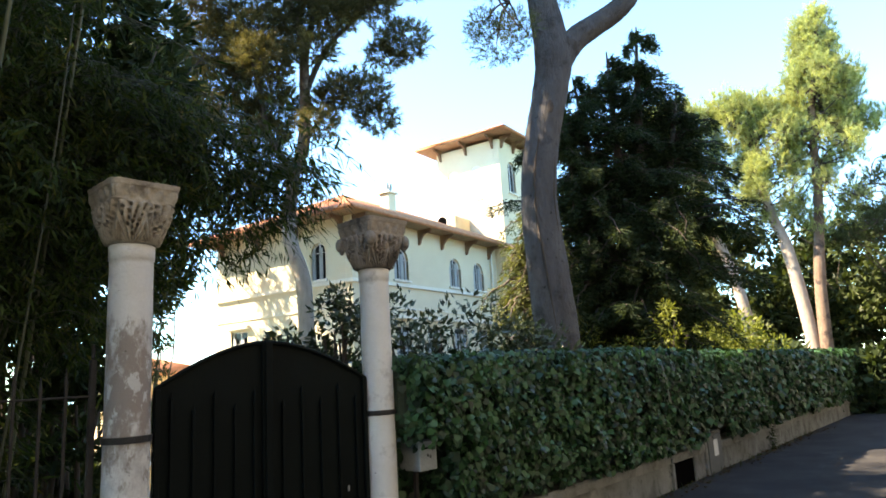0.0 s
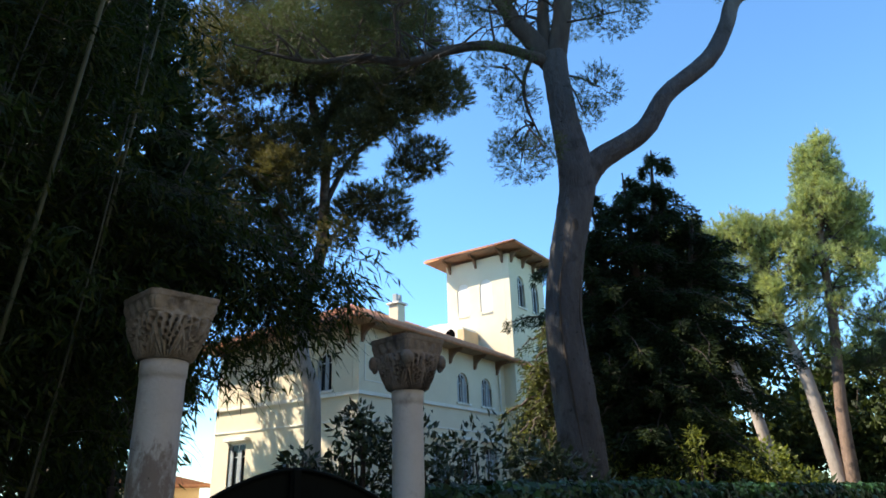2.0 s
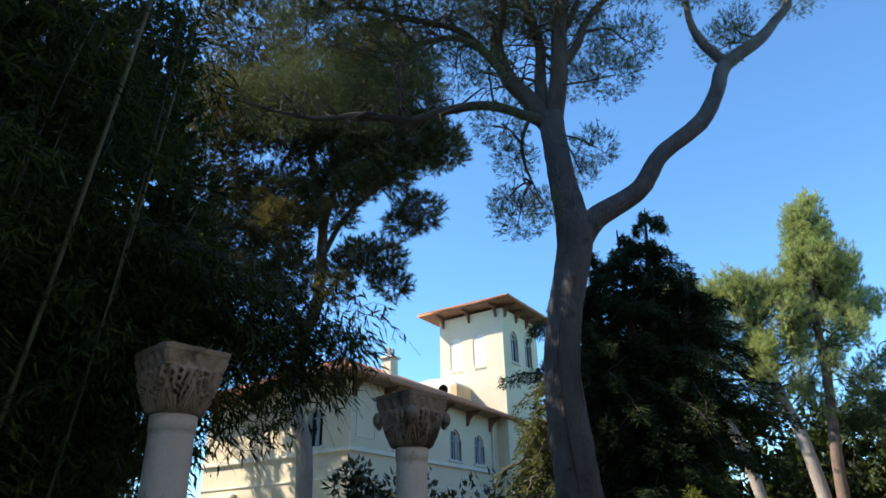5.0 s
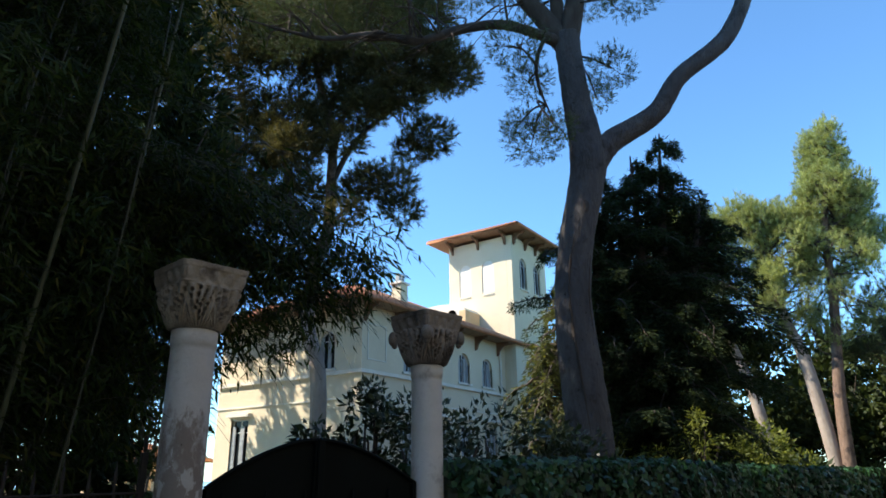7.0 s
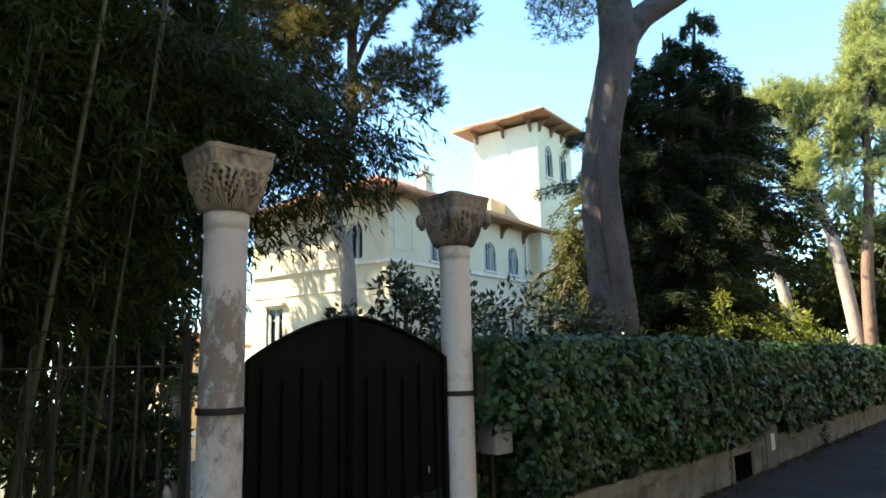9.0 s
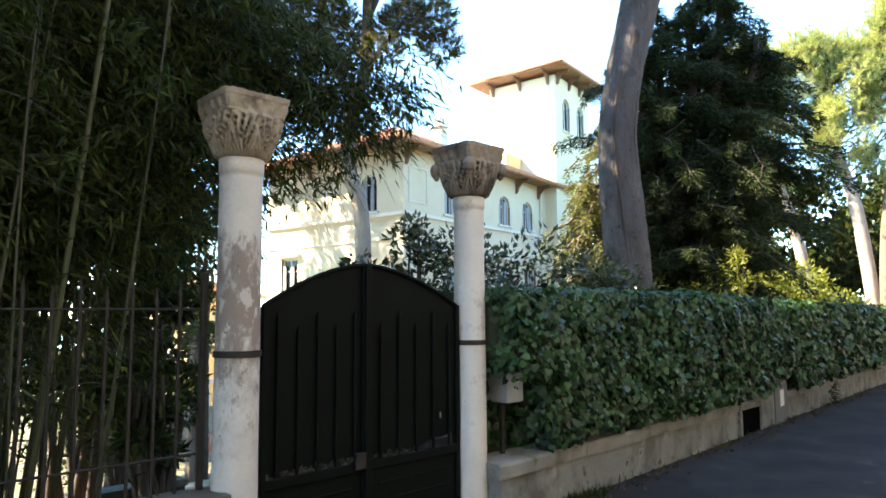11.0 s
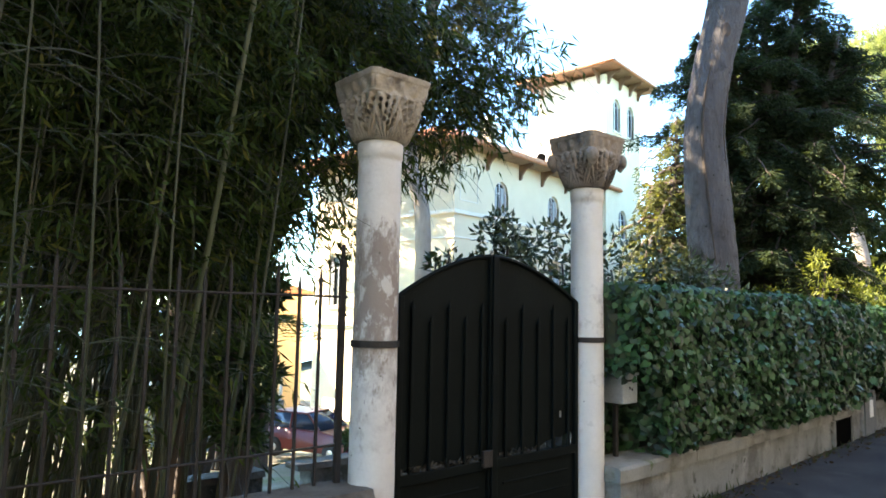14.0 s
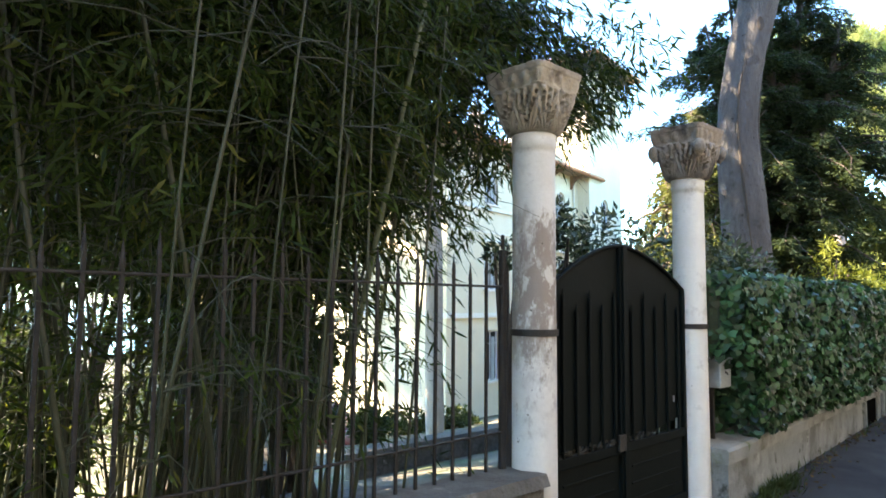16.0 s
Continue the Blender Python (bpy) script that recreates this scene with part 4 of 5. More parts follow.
annex = thing("annex_house", Matrix.Translation((-14.6, 33.5, 0)) @ Matrix.Rotation(radians(55), 4, "Z"), "low orange rendered outbuilding beyond the villa", "house")
V, F = pierced_wall(4.0, -3.8, 2.7, 0.3, [(1.2, 2.1, 0.2, 1.9, False)])
link_mesh("wall", V, F, OCHRE, annex)
window_unit(annex, Matrix.Translation((1.65, 0, 0)), 0.9, 0.2, 1.9, False, True)
solid("side_wall", (0.0, 0.3, -3.8), (0.3, 5.0, 2.7), OCHRE, annex)
solid("rear_wall", (0.3, 4.7, -3.8), (4.0, 5.0, 2.7), OCHRE, annex)
hip_roof(annex, 0, 4, 0, 5, 2.7, 0.8, 0.4)

# ---- balustrade of the lower terrace ----
bal = thing("balustrade", Matrix.Translation((-14.5, 24.0, 0)), "white stone balustrade of the lower terrace", "balustrade")
solid("base", (0, 0, -3.6), (5.4, 0.3, -1.55), CONCRETE, bal)
solid("handrail", (-0.05, -0.04, -0.72), (5.45, 0.34, -0.6), WHITE, bal)
prof = [(0.05, 0), (0.05, 0.06), (0.035, 0.1), (0.075, 0.3), (0.07, 0.4), (0.03, 0.62), (0.045, 0.72), (0.05, 0.82)]
V, F = lathe(prof, 10)
post = link_mesh("baluster", V, F, WHITE, bal, smooth=True)
post.location = (0.15, 0.15, -1.55)
for k in range(1, 22):
    o = post.copy()
    scene.collection.objects.link(o)
    o.location = (0.15 + k * 0.245, 0.15, -1.55)

# ---- parked car ----
car = thing("car", Matrix.Translation((-7.3, 22.3, float(land(-7.3, 22.3)) + 0.03)) @ Matrix.Rotation(radians(-22), 4, "Z"), "red hatchback parked on the sloping drive below the gate", "car")
prof = [(-1.75, 0.32), (-1.8, 0.7), (-1.62, 0.86), (-1.3, 0.92), (0.55, 0.95), (1.55, 0.82), (1.78, 0.66), (1.82, 0.34), (1.45, 0.26), (-1.45, 0.26)]
cabin = [(-1.66, 0.88), (-1.35, 1.34), (-0.9, 1.42), (0.05, 1.40), (0.72, 0.94)]


def extruded(prof, half, inset=0.0):
    bm = bmesh.new()
    a = [bm.verts.new((x, -half, z)) for x, z in prof]
    b = [bm.verts.new((x, half, z)) for x, z in prof]
    top = max(z for _, z in prof)
    low = min(z for _, z in prof)
    for v in a + b:
        v.co.y *= 1 - inset * (v.co.z - low) / (top - low)
    bm.faces.new(a)
    bm.faces.new(list(reversed(b)))
    for i in range(len(prof)):
        j = (i + 1) % len(prof)
        bm.faces.new((a[i], b[i], b[j], a[j]))
    return bm


bm = extruded(prof, 0.8, 0.04)
bmesh.ops.bevel(bm, geom=bm.edges[:], offset=0.05, segments=3, affect="EDGES", profile=0.6)
body = part("body", bm, RED, car, "", True)
bm = extruded(cabin, 0.74, 0.16)
bmesh.ops.bevel(bm, geom=bm.edges[:], offset=0.03, segments=2, affect="EDGES")
part("cabin", bm, CARGLASS, car, "bluish glass", True)
solid("roof", (-1.3, -0.62, 1.385), (0.02, 0.62, 1.44), RED, car, "", None, 0.025)
for x in (-1.33, -0.55, 0.1):
    for y in (-0.655, 0.655):
        V, F = tube([(x + 0.02, y * 0.98, 1.40), (x - (0.12 if x < -1 else -0.02 if x < 0 else -0.55), y * 1.12, 0.93)], [0.035], 6)
        link_mesh("pillar", V, F, RED, car)
for x in (-1.12, 1.12):
    for y in (-0.74, 0.74):
        V, F = lathe([(0.17, -0.1), (0.29, -0.1), (0.31, -0.05), (0.31, 0.05), (0.29, 0.1), (0.17, 0.1)], 24)
        wheel = link_mesh("wheel", V, F, RUBBER, car, "", True)
        wheel.matrix_local = Matrix.Translation((x, y, 0.31)) @ Matrix.Rotation(radians(90), 4, "X")
        V, F = lathe([(0.05, -0.11), (0.18, -0.09), (0.18, 0.09), (0.05, 0.11)], 20)
        link_mesh("rim", V, F, CHROME, wheel)
for y in (-0.6, 0.6):
    solid("headlight", (1.70, y - 0.14, 0.60), (1.80, y + 0.14, 0.74), CHROME, car, "", None, 0.02)
    solid("tail_light", (-1.82, y - 0.1, 0.62), (-1.72, y + 0.12, 0.82), LAMP, car, "", None, 0.02)
solid("number_plate", (1.81, -0.25, 0.40), (1.835, 0.25, 0.51), WHITE, car)
solid("bumper", (1.76, -0.76, 0.30), (1.88, 0.76, 0.44), RUBBER, car, "", None, 0.03)


# ---- trees ----
def tree_root(name, x, y, label, category="tree", group=""):
    root = thing(name, Matrix.Translation((x, y, 0)), label, category, group)
    return root, np.array([x, y, 0.0])


def add_limb(root, org, name, pts, radii, mat, sides=10, wobble=0.05, per=6, seed=0):
    line = curve_points(np.asarray(pts, dtype=float) - org, per)
    V, F = tube(line, radii, sides, wobble, seed)
    link_mesh(name, V, F, mat, root, smooth=True)
    return line + org


def twigs_to(lines, centres, rng, thick=0.03, spread=0.5):
    """A bent twig from the nearest point of the limbs to each clump's centre, then a fork of finer ones in it."""
    P = np.vstack(lines)
    out = []
    for c, r in centres:
        c = np.asarray(c, dtype=float)
        k = np.argsort(np.linalg.norm(P - c, axis=1))[rng.integers(0, 6)]
        a = P[k]
        mid = (a + c) / 2 + rng.normal(0, 0.12 * np.linalg.norm(c - a), 3) + np.array([0, 0, 0.08])
        out.append(tube(curve_points([a, mid, c], 4), [thick * (0.6 + r * 0.7), thick * 0.5], 5, 0.0, 1))
        for _ in range(7):
            d = unit(rng.normal(size=3)) * r * np.array([0.95, 0.95, 0.6])
            b = mid + (c - mid) * rng.uniform(0.4, 1)
            out.append(tube(np.array([b, b + d * 0.5 + np.array([0, 0, 0.06]), c + d]), [thick * 0.4, thick * 0.14], 4, 0.0, 1))
    return out


def pine_tufts(rng, centres, per_area, needles, length, width, flat=0.65, up=0.5, hollow=0.25):
    """Needle tufts filling clumps (centre, radius)."""
    Ps, Ds = [], []
    for c, r in centres:
        n = max(6, int(per_area * r * r))
        p, d = ball(rng, n, c, (r, r, r * flat), hollow)
        p += rng.normal(0, 0.08 * r, p.shape)
        axis = unit(d * 0.8 + np.array([0, 0, up]) + rng.normal(0, 0.35, d.shape))
        Ps.append(np.repeat(p, needles, axis=0))
        Ds.append(np.repeat(axis, needles, axis=0) + rng.normal(0, 0.6, (n * needles, 3)))
        Ps[-1] += np.repeat(axis, needles, axis=0) * rng.uniform(0, length * 0.9, (n * needles, 1))
    P, D = np.vstack(Ps), np.vstack(Ds)
    return needle_blades(P, D, length, width, rng)


def jitter(rng, clumps, depth):
    return [((x, y + rng.uniform(-depth, depth), z), r) for (x, y, z), r in clumps]


# the great grey pine behind the hedge
rng = np.random.default_rng(11)
root, org = tree_root("pine_tree", 2.0, 11.2, "tall grey-barked pine with spreading limbs behind the hedge")
Y = 11.2
trunk = add_limb(root, org, "trunk", [(2.05, Y, -1.6), (2.02, Y, 1.0), (2.0, Y, 2.1), (1.93, Y, 3.4), (1.88, Y, 4.6), (2.03, Y, 5.7), (2.25, Y, 6.6), (2.36, Y, 7.3), (2.25, Y, 8.4), (2.18, Y, 9.3), (2.15, Y, 9.9)],
                 [0.44, 0.40, 0.37, 0.35, 0.31, 0.30, 0.31, 0.33, 0.26, 0.24, 0.25], BARK_GREY, 20, 0.045, 8, 3)
add_limb(root, org, "bark_seam", [(1.92, 10.85, 2.4), (1.83, 10.865, 3.4), (1.76, 10.89, 4.4), (1.80, 10.90, 5.1), (1.93, 10.905, 5.7)], [0.008, 0.022, 0.024, 0.02, 0.006], BARK_DARK, 8, 0.3, 6, 8)
add_limb(root, org, "bark_seam", [(2.10, 10.875, 4.0), (2.08, 10.885, 4.6), (2.16, 10.89, 5.3)], [0.005, 0.014, 0.004], BARK_DARK, 8, 0.3, 6, 9)
lines = [trunk[-10:]]
limbs = [
    ([(2.45, Y, 7.2), (2.83, Y, 7.62), (3.66, Y - 0.1, 8.14), (4.16, Y - 0.2, 8.85), (5.03, Y - 0.3, 9.55), (5.5, Y - 0.3, 10.3), (5.8, Y - 0.3, 10.95), (6.67, Y - 0.3, 11.65), (7.3, Y, 12.4), (7.8, Y, 13.1), (7.9, Y, 14.4)], [0.27, 0.22, 0.19, 0.17, 0.17, 0.15, 0.15, 0.13, 0.11, 0.09, 0.04]),
    ([(5.85, Y - 0.3, 11.0), (5.5, Y - 0.2, 11.65), (5.4, Y - 0.1, 12.3), (5.48, Y, 13.1), (5.7, Y, 14.2)], [0.12, 0.1, 0.08, 0.06, 0.03]),
    ([(2.1, Y, 9.7), (1.6, Y - 0.1, 9.86), (0.86, Y - 0.3, 9.93), (0.1, Y - 0.3, 9.83), (-0.75, Y, 9.78), (-1.6, Y, 9.93), (-2.55, Y, 9.84), (-3.6, Y, 10.1)], [0.14, 0.10, 0.095, 0.09, 0.08, 0.065, 0.05, 0.02]),
    ([(2.1, Y, 9.7), (1.75, Y + 0.2, 10.5), (1.45, Y + 0.4, 11.15), (1.23, Y + 0.5, 12.2), (1.43, Y + 0.6, 13.2), (1.3, Y + 0.6, 14.5)], [0.22, 0.2, 0.17, 0.15, 0.11, 0.05]),
    ([(1.5, Y + 0.4, 11.0), (1.0, Y + 0.2, 11.6), (0.5, Y, 11.85), (0.0, Y, 11.9), (-0.6, Y, 11.7), (-1.2, Y, 11.3)], [0.11, 0.09, 0.07, 0.06, 0.05, 0.02]),
    ([(1.2, Y + 0.3, 11.5), (0.4, Y + 0.3, 12.4), (-0.6, Y + 0.3, 12.7), (-1.8, Y, 12.75), (-3.0, Y, 12.6)], [0.09, 0.08, 0.06, 0.04, 0.02]),
    ([(2.15, Y, 9.7), (2.35, Y - 0.1, 10.6), (2.42, Y - 0.2, 11.3), (2.5, Y - 0.2, 12.2), (2.7, Y - 0.2, 13.2), (2.6, Y, 14.6)], [0.22, 0.19, 0.18, 0.16, 0.14, 0.06]),
    ([(2.05, Y + 0.1, 9.9), (2.05, Y + 0.2, 10.9), (2.15, Y + 0.3, 12.0), (1.95, Y + 0.3, 13.2), (1.9, Y + 0.3, 14.4)], [0.15, 0.13, 0.11, 0.09, 0.04]),
    ([(2.42, Y - 0.2, 11.0), (2.8, Y - 0.3, 11.5), (3.1, Y - 0.3, 12.2), (3.7, Y - 0.3, 12.9), (4.3, Y - 0.3, 13.3)], [0.1, 0.09, 0.08, 0.06, 0.02]),
    ([(2.5, Y - 0.2, 11.8), (2.9, Y - 0.2, 12.6), (3.1, Y - 0.1, 13.5)], [0.08, 0.07, 0.02]),
    ([(1.75, Y - 0.1, 9.9), (1.5, Y - 0.2, 9.2), (1.52, Y - 0.2, 8.6), (1.75, Y - 0.2, 7.9)], [0.045, 0.04, 0.03, 0.01]),
]
for i, (pts, radii) in enumerate(limbs):
    lines.append(add_limb(root, org, "limb", pts, radii, BARK_GREY if i < 2 else BARK_DARK, 10, 0.06, 6, i))
clumps = [((1.05, Y, 9.25), 0.5), ((1.35, Y, 8.85), 0.4), ((1.4, Y, 7.75), 0.5), ((1.65, Y, 7.4), 0.3), ((2.75, Y, 8.75), 0.4), ((2.85, Y, 9.0), 0.3), ((3.25, Y, 10.3), 0.5), ((3.7, Y, 11.2), 0.6), ((2.9, Y, 11.4), 0.45),
          ((2.9, Y, 12.1), 0.7), ((2.0, Y, 12.7), 0.8), ((1.0, Y, 12.7), 0.8), ((0.0, Y, 12.8), 0.9), ((-1.0, Y, 12.6), 0.9), ((-2.0, Y, 12.3), 1.0), ((-3.0, Y, 12.4), 0.9), ((0.3, Y, 11.4), 0.65),
          ((-0.8, Y, 11.0), 0.7), ((-1.8, Y, 10.8), 0.8), ((-2.8, Y, 10.6), 0.8), ((-3.6, Y, 10.9), 0.8), ((0.9, Y, 10.7), 0.4), ((6.15, Y, 11.9), 0.5), ((6.4, Y, 12.3), 0.4), ((5.6, Y, 13.3), 0.6), ((8.2, Y, 13.5), 0.55), ((4.3, Y, 13.2), 0.6),
          ((3, Y, 14), 1.1), ((1, Y, 14.2), 1.2), ((-1, Y, 14), 1.2), ((-2.6, Y, 13.6), 1.1), ((5, Y, 14.6), 0.9), ((7.6, Y, 14.8), 0.9), ((2, Y + 1, 15), 1.2), ((1.2, Y + 0.5, 8.2), 0.3)]
clumps = [(p, r * 1.15) for p, r in jitter(rng, clumps, 0.9)]
sprays = twigs_to(lines, clumps, rng, 0.03)
for line in lines[3:9]:
    for k in range(30):
        a = line[rng.integers(len(line) // 4, len(line))]
        d = unit(np.array([rng.normal(-0.5, 0.8), rng.normal(0, 0.6), max(-0.25, rng.normal(0.25, 0.4))]))
        ln = rng.uniform(0.5, 1.4)
        bend = rng.normal(0, 0.2, 3) + np.array([0, 0, 0.12])
        stem = curve_points([a, a + d * ln * 0.5 + bend * 0.5, a + d * ln + np.array([0, 0, -0.15])], 5)
        sprays.append(tube(stem, [0.026, 0.007], 5))
        for m in range(4):
            b = stem[rng.integers(3, len(stem))]
            e = unit(d + rng.normal(0, 0.7, 3)) * rng.uniform(0.25, 0.6)
            sprays.append(tube(np.array([b, b + e * 0.5 + np.array([0, 0, 0.03]), b + e]), [0.011, 0.004], 4))
V, F = join(sprays)
stuff(link_mesh("twigwork", V - org, F, BARK_DARK, root))
V, F = pine_tufts(rng, clumps, 1500, 9, 0.085, 0.0085, 0.75)
link_mesh("crown", V - org, F, NEEDLE, root, "thin grey-green needle tufts")
# extra clumps above the visible crown, added to keep sun off the lane
high = [((x, y, z), 1.25) for x, y, z in ((-3.0, 9.2, 13.2), (-1.2, 8.6, 13.0), (0.6, 9.4, 13.9), (2.4, 8.8, 13.4), (4.2, 9.4, 14.0), (5.8, 9.0, 14.2), (-2.0, 10.0, 15.4), (0.0, 10.2, 15.8), (2.6, 10.4, 16.2), (4.8, 10.4, 15.8), (7.0, 10.0, 15.4), (-4.4, 10.0, 14.0))]
V, F = join(twigs_to(lines, high, rng, 0.03))
stuff(link_mesh("twigwork", V - org, F, BARK_DARK, root))
V, F = pine_tufts(rng, high, 170, 12, 0.2, 0.03, 0.75)
link_mesh("crown", V - org, F, NEEDLE, root, "upper needle tufts added above the view to shade the lane")
V, F = lathe([(0.0, 0), (0.035, 0.0), (0.055, 0.01), (0.02, 0.025), (0, 0.025)], 12)
knot = link_mesh("knot_hole", V, F, BARK_DARK, root)
knot.matrix_world = Matrix.Translation((2.16, 10.895, 6.2)) @ Matrix.Rotation(radians(90), 4, "X") @ Matrix.Diagonal((1, 2.2, 1, 1))

# the olive pine before the villa
rng = np.random.default_rng(12)
root, org = tree_root("pine_tree", -3.5, 18.0, "leaning pine with a dense olive crown before the villa")
Y = 18.0
trunk = add_limb(root, org, "trunk", [(-3.3, Y, -3.4), (-3.4, Y, 0), (-3.42, Y, 2.8), (-3.5, Y, 4.5), (-3.8, Y, 5.5), (-3.85, Y, 6.4)], [0.26, 0.24, 0.22, 0.21, 0.2, 0.185], BARK_PALE, 14, 0.05, 6, 5)
trunk = add_limb(root, org, "upper_trunk", [(-3.85, Y, 6.2), (-3.7, Y, 7.5), (-3.4, Y, 8.4), (-3.35, Y, 10.2), (-3.4, Y, 11.6), (-3.8, Y, 13), (-4.0, Y, 15)], [0.188, 0.18, 0.17, 0.15, 0.13, 0.1, 0.05], BARK_RED, 14, 0.07, 6, 6)
lines = [trunk]
for i, (pts, radii) in enumerate([
        ([(-3.35, Y, 9.8), (-2.7, Y, 11.2), (-1.7, Y, 12.2), (-0.7, Y, 12.9)], [0.09, 0.08, 0.06, 0.02]),
        ([(-3.4, Y, 8.3), (-2.9, Y, 9.1), (-2.3, Y, 9.4), (-1.7, Y, 9.3)], [0.06, 0.05, 0.03, 0.01]),
        ([(-3.7, Y, 7.5), (-4.4, Y, 8.8), (-4.7, Y, 10.5), (-5.2, Y, 12.5)], [0.12, 0.10, 0.08, 0.03]),
        ([(-3.6, Y, 12.2), (-2.6, Y, 14), (-1.5, Y, 15), (-0.5, Y, 15.6)], [0.09, 0.08, 0.05, 0.02]),
        ([(-3.4, Y, 10.4), (-3.0, Y, 12.4), (-2.6, Y, 13.6), (-2.4, Y, 15)], [0.09, 0.08, 0.05, 0.02])]):
    lines.append(add_limb(root, org, "limb", pts, radii, BARK_DARK, 8, 0.06, 6, i))
clumps = [((-0.2, Y, 13.4), 0.9), ((0.3, Y, 14.2), 0.7), ((-1.0, Y, 13.2), 1.1), ((-0.9, Y, 14.6), 1.1), ((-2.0, Y, 13.0), 1.0), ((-2.2, Y, 14.6), 1.2), ((-3.2, Y, 13.6), 1.2), ((-1.4, Y, 12.1), 0.7), ((-0.5, Y, 11.9), 0.7), ((-1.0, Y, 11.4), 0.5),
          ((-2.2, Y, 11.6), 0.55), ((-2.9, Y, 12.3), 0.8), ((-1.6, Y, 9.4), 0.6), ((-2.2, Y, 9.6), 0.55), ((-1.3, Y, 8.9), 0.5), ((-2.8, Y, 9.5), 0.4), ((-4.4, Y, 11.6), 0.9), ((-5.2, Y, 12.6), 1.1), ((-4.6, Y, 14.2), 1.3), ((-5.9, Y, 14.3), 1.3), ((-4.2, Y, 9.6), 0.7), ((-5.0, Y, 10.6), 0.9), ((-6.2, Y, 12.0), 1.0),
          ((-3.2, Y, 15.6), 1.3), ((-1.4, Y, 15.9), 1.2), ((-5.0, Y, 16.2), 1.4), ((-6.8, Y, 15.8), 1.4), ((-3.8, Y, 17.2), 1.4), ((-2.0, Y, 17.2), 1.2), ((-6, Y, 17.8), 1.4), ((-7.6, Y, 13.6), 1.3), ((-4.6, Y, 8.8), 0.6), ((-5.4, Y, 9.4), 0.75), ((-4.3, Y, 10.6), 0.7), ((-2.9, Y, 10.7), 0.5), ((-6.0, Y, 10.9), 0.8), ((-2.8, Y, 8.4), 0.45), ((-4.9, Y, 7.9), 0.5), ((-6.3, Y, 9.2), 0.7)]
clumps = [(p, r * 1.2) for p, r in jitter(rng, clumps, 1.3)]
V, F = join(twigs_to(lines, clumps, rng, 0.03))
stuff(link_mesh("twigwork", V - org, F, BARK_DARK, root))
V, F = pine_tufts(rng, clumps, 520, 15, 0.18, 0.021, 0.6)
link_mesh("crown", V - org, F, NEEDLE_OLIVE, root, "dense olive needle clumps")


def layered_conifer(name, x, y, base, tops, mat, outline, n_branches, per, leaf, seed, label, squash=1.0, droop=0.28, thick=1.0):
    """A dark conifer: stems, whorled drooping branches and hanging sprays; outline gives reach by height."""
    rng = np.random.default_rng(seed)
    root, org = tree_root(name, x, y, label)
    hz, hr = zip(*outline)
    lo = hz[0]
    stem = []
    for i, (tx, tz) in enumerate(tops):
        add_limb(root, org, "trunk", [(x, y, base), (x + (tx - x) * 0.2, y, base + (tz - base) * 0.35), (x + (tx - x) * 0.6, y, base + (tz - base) * 0.7), (tx, y, tz)], [0.34 * thick, 0.26 * thick, 0.15 * thick, 0.02], BARK_DARK, 10, 0.06, 6, seed + i)
        stem.append((tx, tz))
    woods, P, D = [], [], []
    for k in range(n_branches):
        tx, tz = stem[rng.integers(0, len(stem))]
        z = lo + (tz - 0.1 - lo) * rng.uniform(0, 1) ** 0.85
        f = np.clip((z - base) / (tz - base), 0, 1)
        cx = x + (tx - x) * f
        reach = min(np.interp(z, hz, hr), 0.3 + 0.75 * (tz - z)) * rng.uniform(0.55, 1.08)
        a = rng.uniform(0, 2 * np.pi)
        out = np.array([np.cos(a), np.sin(a) * squash, 0])
        t = np.linspace(0, 1, 8)[:, None]
        line = np.array([cx, y, z]) + out * reach * t + np.array([0, 0, 1.0]) * reach * (rng.uniform(0.0, 0.5) * t - droop * rng.uniform(0.9, 2.4) * t ** 2.2) + rng.normal(0, 0.03, (8, 3))
        woods.append(tube(line, [0.05, 0.008], 4, 0, 1))
        m = int(per * (0.4 + reach / 3))
        u = rng.uniform(0.15, 1.0, m)
        p = np.stack([np.interp(u, t[:, 0], line[:, j]) for j in range(3)], axis=1)
        side = np.array([-out[1], out[0], 0])
        w = rng.normal(0, 0.26, m)[:, None] * (1.25 - u[:, None])
        p = p + side * w * reach * 0.42 + np.array([0, 0, -1.0]) * rng.uniform(-0.12, 0.55, m)[:, None] * (0.4 + np.abs(w))
        P.append(p)
        D.append(out * 0.6 + side * np.sign(w) * 0.7 + np.array([0, 0, -0.45]) + rng.normal(0, 0.4, (m, 3)))
    V, F = join(woods)
    stuff(link_mesh("branchwork", V - org, F, BARK_DARK, root))
    V, F = leaf_blades(np.vstack(P) - org, np.vstack(D), leaf[0], leaf[1], rng, 0.1)
    link_mesh("crown", V, F, mat, root, "dark drooping sprays")
    return root


layered_conifer("conifer_tree", 5.1, 17.0, -2.8, [(6.0, 10.9), (4.1, 9.5), (6.9, 9.0), (5.1, 10.2), (3.5, 8.8)], CEDAR,
                [(-0.5, 2.7), (3.0, 2.6), (5.5, 2.3), (7.5, 1.75), (9.0, 1.05), (10.8, 0.45)], 480, 620, (0.165, 0.027), 21, "broad dark green conifer with drooping branches behind the pine", 1.0)
layered_conifer("conifer_tree", 2.15, 15.2, -2.6, [(2.5, 6.1), (2.0, 4.8)], CEDAR_PALE, [(0.8, 1.1), (3.0, 1.1), (5.0, 0.9), (6.1, 0.3)], 105, 230, (0.13, 0.03), 22, "slender grey-green conifer with drooping sprays beside the villa", 1.0, 0.4, 0.25)


